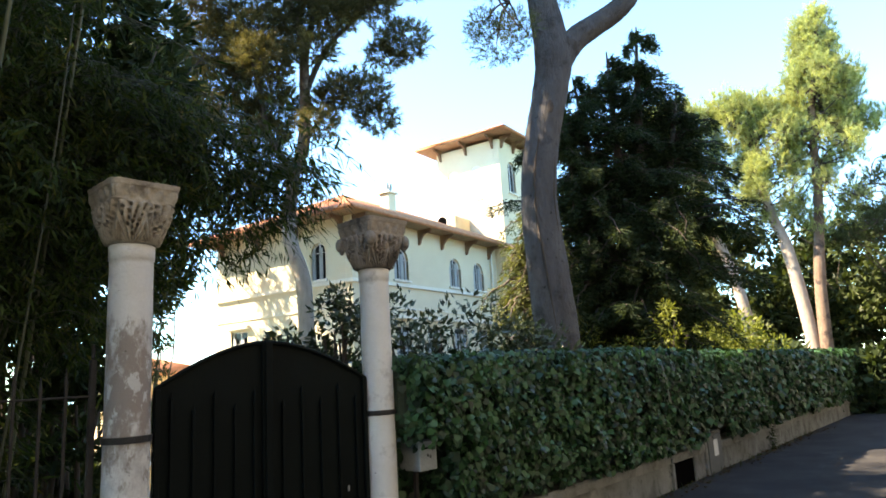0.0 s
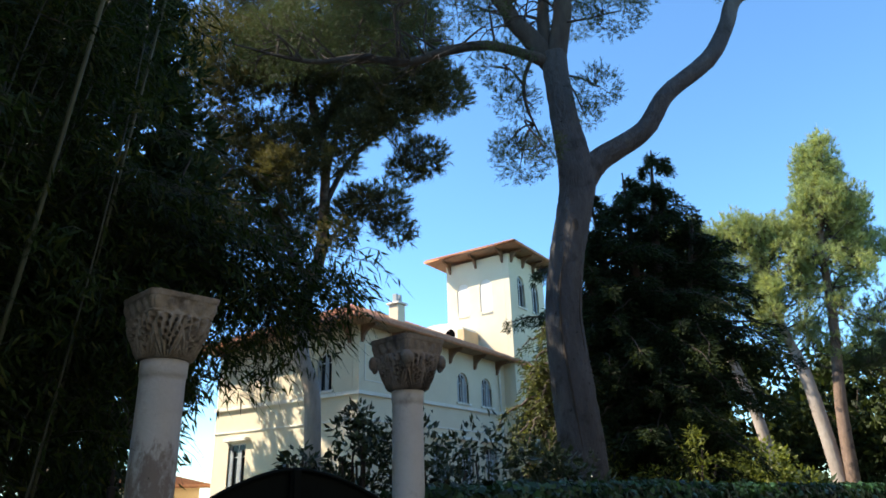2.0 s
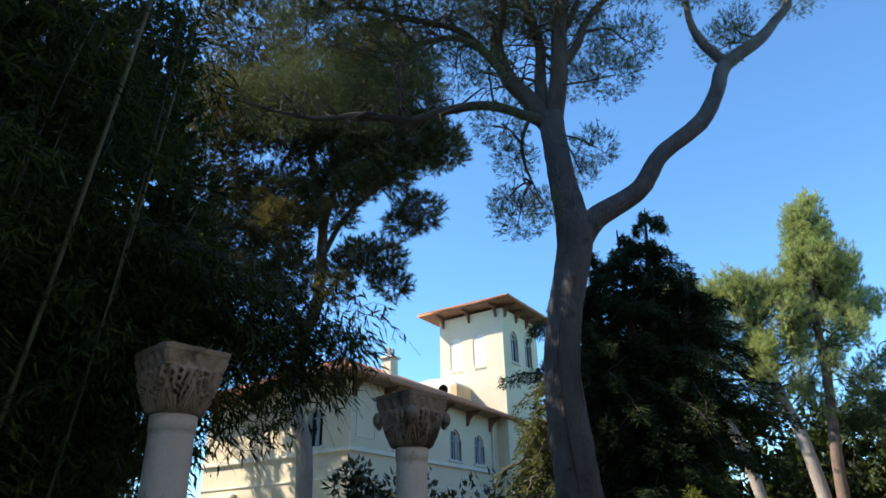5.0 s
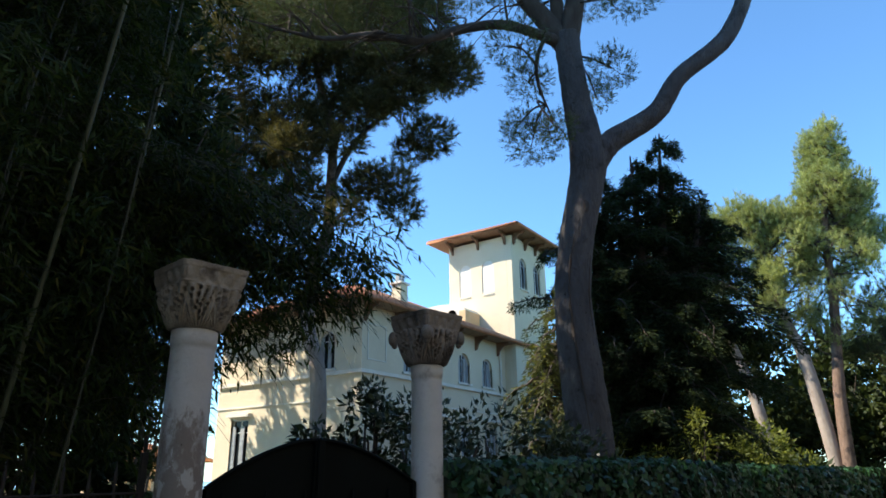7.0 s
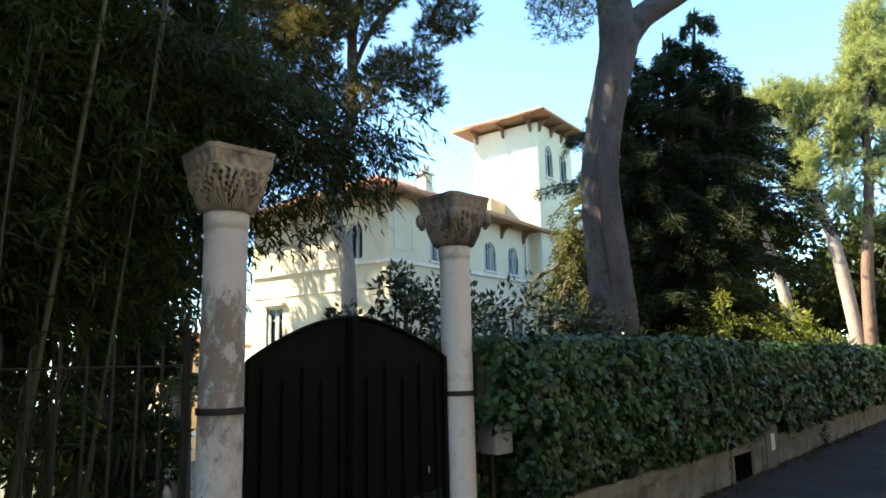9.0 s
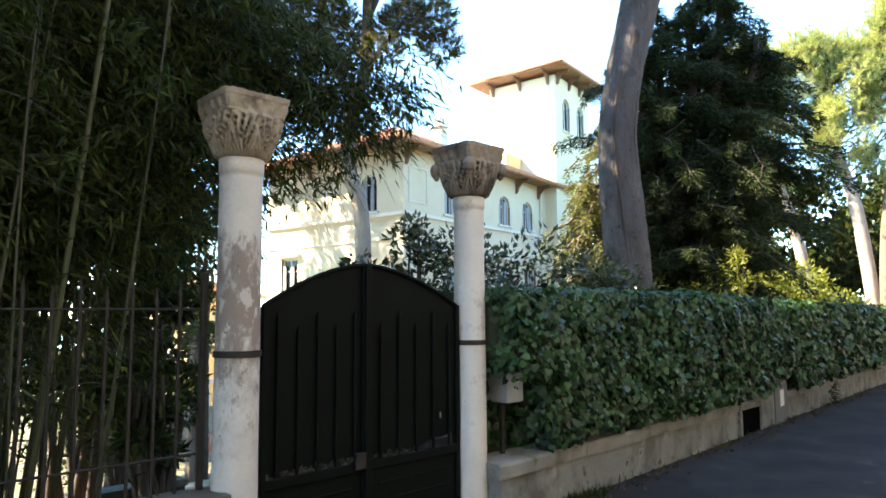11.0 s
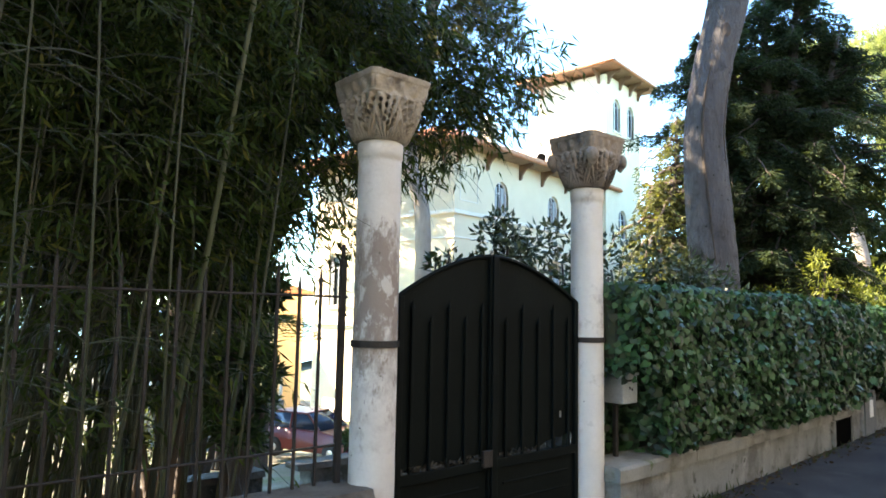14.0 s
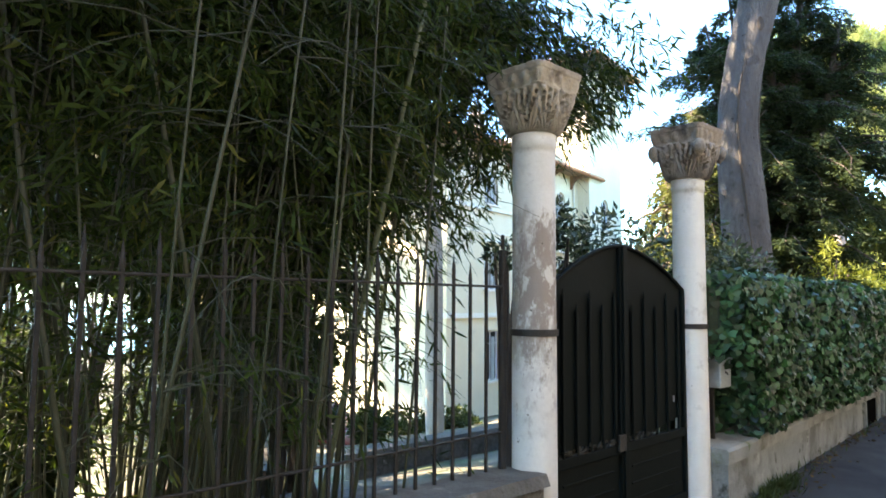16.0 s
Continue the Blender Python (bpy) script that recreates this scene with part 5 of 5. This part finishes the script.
# ---- pines down the lane, sun and shade put into their needle colours ----
def slender_pine(x, y, stem, radii, crown, seed, label, mat, bark=BARK_PALE):
    rng = np.random.default_rng(seed)
    root, org = tree_root("pine_tree", x, y, label, group="pines along the lane")
    line = add_limb(root, org, "trunk", stem, radii, bark, 12, 0.05, 6, seed)
    clumps = []
    for cx, cz, rx, rz, n in crown:
        p, d = ball(rng, int(n * 1.35), (cx, y, cz), (rx, rx, rz), 0.3)
        clumps += [(tuple(q), rng.uniform(0.24, 0.52)) for q in p]
    V, F = join(twigs_to([line], clumps, rng, 0.04))
    stuff(link_mesh("twigwork", V - org, F, BARK_DARK, root))
    V, F = pine_tufts(rng, clumps, 220, 13, 0.23, 0.026, 1.5, 1.3)
    link_mesh("crown", V - org, F, mat, root, "needle tufts with sun and shade put into their colour")


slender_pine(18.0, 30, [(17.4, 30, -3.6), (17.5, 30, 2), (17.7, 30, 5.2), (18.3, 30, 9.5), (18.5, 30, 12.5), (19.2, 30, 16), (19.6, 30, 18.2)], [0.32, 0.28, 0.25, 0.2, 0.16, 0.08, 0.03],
             [(19.3, 16.2, 1.0, 2.2, 56), (19.2, 14.2, 1.7, 1.7, 60), (18.9, 11.4, 1.9, 1.6, 34), (18.2, 8.8, 1.8, 1.5, 16), (20.6, 12.4, 1.2, 1.0, 14)], 31, "tall slender pine with a crown coloured bright as if sunlit", NEEDLE_SUNLIT, BARK_RED)
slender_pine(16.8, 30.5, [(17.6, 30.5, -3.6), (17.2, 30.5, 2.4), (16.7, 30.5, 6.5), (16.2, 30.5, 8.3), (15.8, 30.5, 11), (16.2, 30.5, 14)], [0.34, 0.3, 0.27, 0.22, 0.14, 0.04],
             [(16.6, 11.8, 1.6, 2.4, 60), (15.0, 13.3, 0.9, 1.0, 18), (16.4, 8.8, 1.6, 1.2, 20), (14.9, 10.5, 1.1, 1.6, 18)], 32, "pine with a pale leaning trunk and a crown coloured as if sunlit", NEEDLE_SUNLIT)
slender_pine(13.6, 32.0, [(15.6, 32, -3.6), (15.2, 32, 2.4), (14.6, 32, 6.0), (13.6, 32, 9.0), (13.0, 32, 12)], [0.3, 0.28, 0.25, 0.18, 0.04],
             [(14.0, 12.6, 1.3, 2.0, 26), (12.4, 13.2, 1.4, 1.5, 20), (10.8, 12.6, 1.3, 1.2, 14), (13.6, 8.6, 1.5, 1.6, 16)], 33, "pine with a pale leaning trunk behind the dark conifer", NEEDLE_SUNLIT)
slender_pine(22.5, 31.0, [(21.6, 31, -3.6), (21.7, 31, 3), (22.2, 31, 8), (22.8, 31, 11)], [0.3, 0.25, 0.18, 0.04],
             [(22.2, 9.0, 2.2, 1.6, 30), (20.6, 7.6, 1.6, 1.0, 12)], 34, "pine with a spreading crown in darker needles as if shaded", NEEDLE)


def bush(x, y, z0, rx, rz, mat, n, leaf, seed, label, category="shrub", ry=None):
    rng = np.random.default_rng(seed)
    root, org = tree_root("shrub", x, y, label, category, "garden shrubs")
    z = float(land(x, y)) - 0.1
    stems = [tube(np.array([(rng.normal(0, 0.1), rng.normal(0, 0.1), z), (rng.normal(0, 0.3 * rx), rng.normal(0, 0.3 * rx), (z + z0) / 2), (rng.normal(0, 0.5 * rx), rng.normal(0, 0.5 * rx), z0 + rng.uniform(-0.3, 0.5) * rz)]), [0.06, 0.015], 6) for _ in range(7)]
    for V, F in stems:
        link_mesh("stem", V, F, BARK_DARK, root)
    blobs, _ = ball(rng, 40, (0, 0, z0), (rx, ry or rx, rz), 0.4)
    Ps, Ds = [], []
    for b in blobs:
        p, d = ball(rng, n // 40, b, np.array([0.42, 0.42, 0.34]) * min(rx, 1.6) * rng.uniform(0.7, 1.2), 0.3)
        Ps.append(p)
        Ds.append(d + np.array([0, 0, 0.15]) + rng.normal(0, 0.5, d.shape))
    V, F = leaf_blades(np.vstack(Ps), np.vstack(Ds), leaf[0], leaf[1], rng, 0.2)
    link_mesh("foliage", V, F, mat, root)


for i, (x, y, z0, rx, rz, mat) in enumerate([
        (24.0, 35, 2.0, 3.0, 3.4, HEDGE_FAR), (28.5, 39, 3.6, 3.4, 4.4, HEDGE_FAR), (20.5, 39, 2.4, 3.2, 3.8, HEDGE_FAR), (15.5, 38, 2.0, 3.0, 3.6, HEDGE_FAR), (11.0, 36, 2.2, 3.0, 3.8, HEDGE_FAR), (33, 44, 4, 4, 5, HEDGE_FAR), (25.5, 46, 5, 4, 4.5, HEDGE_FAR), (18.5, 44, 3.0, 3.6, 4.0, HEDGE_FAR), (13.5, 43, 3.0, 3.6, 4.0, HEDGE_FAR), (22.5, 41, 2.6, 3.0, 3.6, HEDGE_FAR), (8.2, 40, 2.0, 2.5, 3.5, HEDGE_FAR), (26.5, 33.5, 0.8, 2.4, 2.4, HEDGE_FAR), (30.5, 36.5, 1.4, 2.6, 2.8, HEDGE_FAR),
        (10.2, 24, 0.3, 2.0, 1.8, CEDAR), (13.0, 26, 0.2, 2.2, 1.8, CEDAR), (8.6, 22, 0.2, 1.6, 1.6, LIME), (17.0, 36, 5.4, 3.0, 3.4, HEDGE_FAR), (22.8, 37, 6.0, 3.2, 3.8, HEDGE_FAR), (27.5, 40, 6.5, 3.2, 4.0, HEDGE_FAR), (12.6, 35.5, 5.2, 2.8, 3.2, HEDGE_FAR), (17.5, 25, 0.2, 2.0, 1.6, CEDAR), (21.5, 29, 0.3, 2.4, 2.0, HEDGE_FAR)]):
    bush(x, y, z0, rx, rz, mat, 3800, (0.44, 0.22), 40 + i, "leafy garden shrub beyond the hedge")
for i, (x, y, z0, rx, rz) in enumerate([(-0.6, 9.3, 2.1, 0.75, 0.85), (0.45, 9.7, 2.0, 0.85, 0.85), (-1.35, 9.2, 2.25, 0.4, 0.75), (1.3, 10.2, 1.8, 0.6, 0.7)]):
    bush(x, y, z0, rx, rz, SHRUB, 1240, (0.12, 0.05), 60 + i, "glossy dark-leaved shrub behind the gate")
bush(-2.05, 9.2, 2.3, 0.22, 0.22, SHRUB, 160, (0.13, 0.05), 66, "thin leafy sprig of a shrub above the gate")
for i, (x, y, z0, rx, rz) in enumerate([(-5.6, 21, -2.1, 0.5, 0.5), (-4.6, 23.5, -2.6, 0.9, 0.5), (-3.0, 24.5, -2.6, 0.9, 0.4), (-12, 20, -1.8, 1.6, 1.2), (-16, 26, -1.0, 2.2, 2.0)]):
    bush(x, y, z0, rx, rz, HEDGE_FAR, 2400, (0.14, 0.07), 70 + i, "low green shrub on the sunny slope")

# ---- feather palms ----
def feather_palm(name, x, y, crown_z, trunk_r, n, reach, blade, mat, seed, label):
    """A stout ringed trunk with arching fronds, each a rib with two rows of blades."""
    rng = np.random.default_rng(seed)
    palm, org = tree_root(name, x, y, label, "palm")
    foot = float(land(x, y)) - 0.1
    rings = [(trunk_r * (1.25 - 0.35 * k / 24 + 0.05 * (k % 2)), foot + (crown_z - foot) * k / 24) for k in range(24)]
    V, F = lathe(rings + [(trunk_r * 0.5, crown_z + 0.1)], 14)
    link_mesh("trunk", V, F, BARK_DARK, palm)
    for k in range(n):
        a = 2 * np.pi * k / n + rng.uniform(-0.1, 0.1)
        out = np.array([np.cos(a), np.sin(a), 0])
        t = np.linspace(0, 1, 24)[:, None]
        rise = rng.uniform(0.6, 1.1) * reach
        line = np.array([0, 0, crown_z]) + out * reach * t + np.array([0, 0, 1.0]) * (rise * t - (rise + 0.15 * reach) * t ** 2.2)
        side = np.array([-out[1], out[0], 0.0])
        P = np.repeat(line[3:], 2, axis=0)
        D = np.tile(np.vstack([side + out * 0.5, -side + out * 0.5]), (21, 1)) + np.array([0, 0, 0.25])
        V, F = join([leaf_blades(P, D, blade, blade * 0.11, rng, 0.05), tube(line, [0.012, 0.003], 4)])
        link_mesh("frond", V, F, mat, palm)


feather_palm("cycad", 1.75, 14.0, 1.65, 0.18, 22, 0.95, 0.2, LIME, 81, "small cycad with arching pale fronds behind the hedge")
feather_palm("palm_tree", -7.15, 16.4, 1.15, 0.22, 26, 1.35, 0.3, HEDGE_FAR, 82, "short palm with a stout brown trunk below the fence")

# ---- bamboo ----
rng = np.random.default_rng(91)


def gate_xy(s, q):
    return np.array([GL.x + s * GU.x - q * GN.x, GL.y + s * GU.y - q * GN.y])


def behind_fence(P, D):
    """Leaves that the fence and the column leave room for."""
    rel = P[:, :2] - np.array([GL.x, GL.y])
    s, q = rel @ np.array([GU.x, GU.y]), -(rel @ np.array([GN.x, GN.y]))
    keep = ~((q < -0.05) & (P[:, 2] < 3.0)) & ~((np.abs(s) < 0.45) & (np.abs(q) < 0.5) & (P[:, 2] < 3.25))
    return P[keep], D[keep]


def bamboo_clump(s0, s1, count, leaves, seed, label):
    rng = np.random.default_rng(seed)
    c = gate_xy((s0 + s1) / 2, 1.0)
    root = thing("bamboo_clump", Matrix.Translation((*c, 0)), label, "bamboo", "bamboo along the fence")
    org = np.array([*c, 0.0])
    P, D, twigs = [], [], []
    for k in range(count):
        s, q = rng.uniform(s0, s1), 0.16 + 2.8 * rng.uniform(0, 1) ** 1.2
        b = np.array([*gate_xy(s, q), 0.0])
        b[2] = float(land(b[0], b[1])) - 0.05
        h = rng.uniform(6.0, 9.0)
        lean = rng.normal(0, 0.095, 2) * h + np.array([0.03, -0.01]) * h
        t = np.linspace(0, 1, 26)[:, None]
        bend = np.array([*rng.normal(0, 0.6, 2), 0])
        line = b + np.array([*lean, h]) * t + bend * t ** 3
        r = 0.007 + 0.012 * rng.uniform(0, 1) ** 2
        radii = np.where(np.arange(26) % 2 == 0, 1.0, 0.93) * np.linspace(r, r * 0.35, 26)
        V, F = tube(line - org, radii, 8)
        link_mesh("culm", V, F, CULM, root, smooth=True)
        for node in range(4, 26):
            z = line[node, 2]
            if rng.uniform() < 0.92 - 0.3 * (z < 2.4):
                for _ in range(3):
                    a = rng.uniform(0, 2 * np.pi)
                    out = np.array([np.cos(a), np.sin(a), rng.uniform(0.1, 0.5)])
                    ln = rng.uniform(0.35, 0.95)
                    tt = np.linspace(0, 1, 5)[:, None]
                    tw = line[node] + out * ln * tt + np.array([0, 0, -0.55 * ln]) * tt ** 2
                    twigs.append(tube(tw, [0.004, 0.0015], 3))
                    m = int(leaves * ln * (0.32 if z < 1.9 else 0.6 if z < 2.8 else 1.15))
                    u = rng.uniform(0.2, 1.05, m)
                    p = np.stack([np.interp(u, tt[:, 0], tw[:, j]) for j in range(3)], axis=1) + rng.normal(0, 0.05, (m, 3))
                    P.append(p)
                    D.append(out * 0.5 + np.array([0, 0, -0.75]) + rng.normal(0, 0.5, (m, 3)))
    V, F = join(twigs)
    stuff(link_mesh("twigwork", V - org, F, CULM, root))
    P, D = behind_fence(np.vstack(P), np.vstack(D))
    V, F = leaf_blades(P - org, D, 0.12, 0.018, rng, 0.08, 0.35)
    link_mesh("foliage", V, F, BAMBOO, root)


for k in range(6):
    bamboo_clump(-0.55 - 1.1 * (k + 1), -0.55 - 1.1 * k, 30, 54, 100 + k, "dense dark green bamboo with tall thin culms behind the iron fence")

# evergreens to the left, most out of view, added to block the sun
for i, (x, y, z0, rx, rz) in enumerate([(-5.4, 8.6, 6.2, 1.5, 3.6), (-6.9, 7.2, 5.6, 1.6, 4.2), (-6.0, 10.5, 7.5, 1.8, 3.6), (-9.6, 20.0, 9.0, 3.0, 5.0), (-13.5, 18.0, 8.0, 3.0, 5.0), (-9.8, 11.6, 11.5, 2.4, 4.2), (-16.5, 29.5, 11.0, 2.6, 4.2), (-10.2, 5.4, 11.0, 2.6, 3.8), (-10.2, 1.0, 10.0, 2.6, 4.0), (-8.6, 7.5, 12.5, 2.4, 3.4), (-13.2, 30.5, 10.5, 2.8, 5.2), (-10.4, -3.4, 7.5, 2.8, 5.0), (-13.4, -7.0, 8.5, 3.0, 5.0), (-16.0, -2.0, 11.0, 3.2, 5.0), (-15.0, 12.5, 10.5, 3.2, 5.0), (-15.5, 23.5, 9.0, 3.0, 5.0), (-12.0, 28.3, 13.6, 2.2, 2.8)]):
    bush(x, y, z0, rx, rz, CEDAR, 9500, (0.42, 0.19) if x < -11.5 and y < 27 else (0.26, 0.11), 140 + i, "tall dark evergreen tree, mostly unseen, added to cast shade", "tree")
for i, (x, y, z0, rx, rz) in enumerate([(-4.95, 9.5, 1.5, 0.55, 1.9), (-5.8, 8.8, 1.8, 0.9, 1.6), (-4.45, 8.2, 1.7, 0.4, 1.7), (-9.45, 21.5, 2.9, 0.85, 2.7), (-6.6, 5.6, 0.5, 0.7, 1.0), (-7.4, 4.6, 0.4, 0.7, 1.0), (-8.5, 3.6, 0.4, 0.8, 1.1), (-9.4, 2.6, 0.5, 0.8, 1.2), (-7.6, 7.2, 0.2, 0.8, 1.2)]):
    bush(x, y, z0, rx, rz, CEDAR, 4000, (0.16, 0.06), 160 + i, "dark understorey shrub behind the bamboo")
for i, (x, y, z0, rx, rz) in enumerate([(6.4, 20.8, 1.8, 1.7, 1.5), (9.4, 21.5, 1.6, 1.6, 1.4), (3.6, 20.0, 2.0, 1.3, 1.6)]):
    bush(x, y, z0, rx, rz, LIME, 3000, (0.18, 0.08), 170 + i, "shrub coloured yellow-green as if sunlit behind the dark conifer")
# sunlit patches of the conifer, made as separate sprays in the lighter colour
for i, (x, y, z0, rx, rz) in enumerate([(5.0, 14.5, 2.2, 0.28, 0.85), (5.7, 14.9, 1.5, 0.4, 0.5), (4.3, 14.9, 1.9, 0.5, 0.5), (3.2, 15.2, 1.9, 0.6, 0.7), (6.9, 17.0, 2.0, 0.5, 0.6)]):
    bush(x, y, z0, rx, rz, LIME, 600, (0.13, 0.028), 180 + i, "dark conifer's loose sprays in yellow-green as if sunlit")

# arching sprays that hang over the column and the gate
rng = np.random.default_rng(120)
c = gate_xy(-0.4, 1.6)
root = thing("bamboo_clump", Matrix.Translation((*c, 0)), "arching bamboo with drooping sprays over the gate column", "bamboo", "bamboo along the fence")
org = np.array([*c, 0.0])
P, D, twigs = [], [], []
for foot, head, r in (((-3.61, 4.71, -0.2), (-2.05, 3.53, 7.4), 0.021), ((-3.46, 5.31, -0.3), (-2.4, 4.9, 7.8), 0.018)):
    foot, head = np.array(foot), np.array(head)
    t = np.linspace(0, 1, 40)[:, None]
    V, F = tube(foot + (head - foot) * t + np.array([0.12, 0, 0]) * np.sin(t * 3.0) * 0.3 - org, np.where(np.arange(40) % 2 == 0, 1.0, 0.93) * np.linspace(r, r * 0.5, 40), 9)
    link_mesh("culm", V, F, CULM_PALE, root, "thick pale green culm leaning outwards", True)
for k in range(74):
    s, q = rng.uniform(-2.0, -0.8), rng.uniform(0.9, 2.6)
    b = np.array([*gate_xy(s, q), 0.0])
    b[2] = float(land(b[0], b[1])) - 0.05
    tip = np.array([rng.uniform(-3.3, -1.0), 0, 0])
    tip[1] = rng.uniform(5.7, 7.0) - 0.5 * max(0, -1.6 - tip[0])
    low = np.interp(tip[0], [-2.7, -2.1, -0.75], [2.0, 2.8, 3.8])
    tip[2] = low + (0.5 + 1.5 * max(0, -1.7 - tip[0])) * rng.uniform(0, 1) ** 1.2
    top = np.array([(b[0] + tip[0]) / 2 - 0.2, (b[1] + tip[1]) / 2, tip[2] + rng.uniform(0.35, 0.9)])
    line = curve_points([b, b + (top - b) * np.array([0.25, 0.25, 0.5]), top, tip], 9)
    r = rng.uniform(0.010, 0.018)
    V, F = tube(line - org, [r, r * 0.8, r * 0.5, 0.002], 7)
    link_mesh("culm", V, F, CULM, root, smooth=True)
    for node in range(10, len(line)):
        for _ in range(3):
            a = rng.uniform(0, 2 * np.pi)
            out = np.array([np.cos(a), np.sin(a), rng.uniform(-0.1, 0.4)])
            ln = rng.uniform(0.25, 0.6)
            tt = np.linspace(0, 1, 4)[:, None]
            tw = line[node] + out * ln * tt + np.array([0, 0, -0.7 * ln]) * tt ** 2
            twigs.append(tube(tw, [0.004, 0.0015], 3))
            m = int(24 * ln)
            u = rng.uniform(0.2, 1.05, m)
            P.append(np.stack([np.interp(u, tt[:, 0], tw[:, j]) for j in range(3)], axis=1) + rng.normal(0, 0.04, (m, 3)))
            D.append(out * 0.5 + np.array([0.1, 0, -0.8]) + rng.normal(0, 0.4, (m, 3)))
V, F = join(twigs)
stuff(link_mesh("twigwork", V - org, F, CULM, root))
P, D = np.vstack(P), np.vstack(D)
keep = P[:, 2] > np.interp(P[:, 0], [-3.4, -2.7, -2.1, -0.75], [1.3, 1.9, 2.75, 3.7]) + rng.normal(0, 0.12, len(P))
keep &= P[:, 2] < np.interp(P[:, 0], [-3.2, -2.5, -2.0, -0.6], [9.5, 6.5, 4.95, 4.35]) + rng.normal(0, 0.15, len(P))
P, D = behind_fence(P[keep], D[keep])
V, F = leaf_blades(np.vstack(P) - org, np.vstack(D), 0.13, 0.0215, rng, 0.08, 0.35)
link_mesh("foliage", V, F, BAMBOO, root)

# ---- weeds at the wall's foot ----
rng = np.random.default_rng(130)
weeds = thing("weeds", WALL_M, "scruffy grass and weeds at the foot of the wall", "grass", kind="stuff")
n = 620
s = np.concatenate([rng.normal(-0.95, 0.32, 420), rng.uniform(-1.8, 14, 200)])
P = np.stack([s, -np.abs(rng.normal(0.02, 0.09, n)) - 0.03, np.full(n, 0.0)], axis=1)
P[:, 2] = -0.11 - 0.018 * s
D = np.stack([rng.normal(0, 0.5, n), rng.normal(-0.3, 0.5, n), np.ones(n)], axis=1)
V, F = leaf_blades(P, D, 0.11, 0.014, rng, 0.15)
link_mesh("blades", V, F, HEDGE_FAR, weeds)

rng = np.random.default_rng(131)
litter = thing("leaf_litter", WALL_M, "dry brown leaves along the foot of the wall", "leaves", kind="stuff")
n = 520
s = rng.uniform(-1.9, 16, n)
P = np.stack([s, -0.04 - np.abs(rng.normal(0, 0.15, n)), np.zeros(n)], axis=1)
P[:, 2] = -0.085 - 0.018 * s
D = np.stack([rng.normal(0, 1, n), rng.normal(0, 1, n), rng.normal(0.1, 0.12, n)], axis=1)
V, F = leaf_blades(P, D, 0.06, 0.03, rng, 0.25)
link_mesh("dead_leaf", V, F, LITTER, litter)

rng = np.random.default_rng(132)
caught = thing("leaf_litter", GATE_M, "grey dead leaves caught on the gate's middle rail", "leaves", kind="stuff")
n = 420
s = np.concatenate([rng.uniform(0.2, 1.03, 300), rng.uniform(1.07, 1.55, 120)])
P = np.stack([s, rng.uniform(-0.02, 0.03, n), 0.627 + np.abs(rng.normal(0, 0.012, n))], axis=1)
D = np.stack([rng.normal(0, 1, n), rng.normal(0, 0.4, n), np.abs(rng.normal(0.3, 0.4, n))], axis=1)
V, F = leaf_blades(P, D, 0.045, 0.024, rng, 0.25)
link_mesh("dead_leaf", V, F, LITTER_GREY, caught)
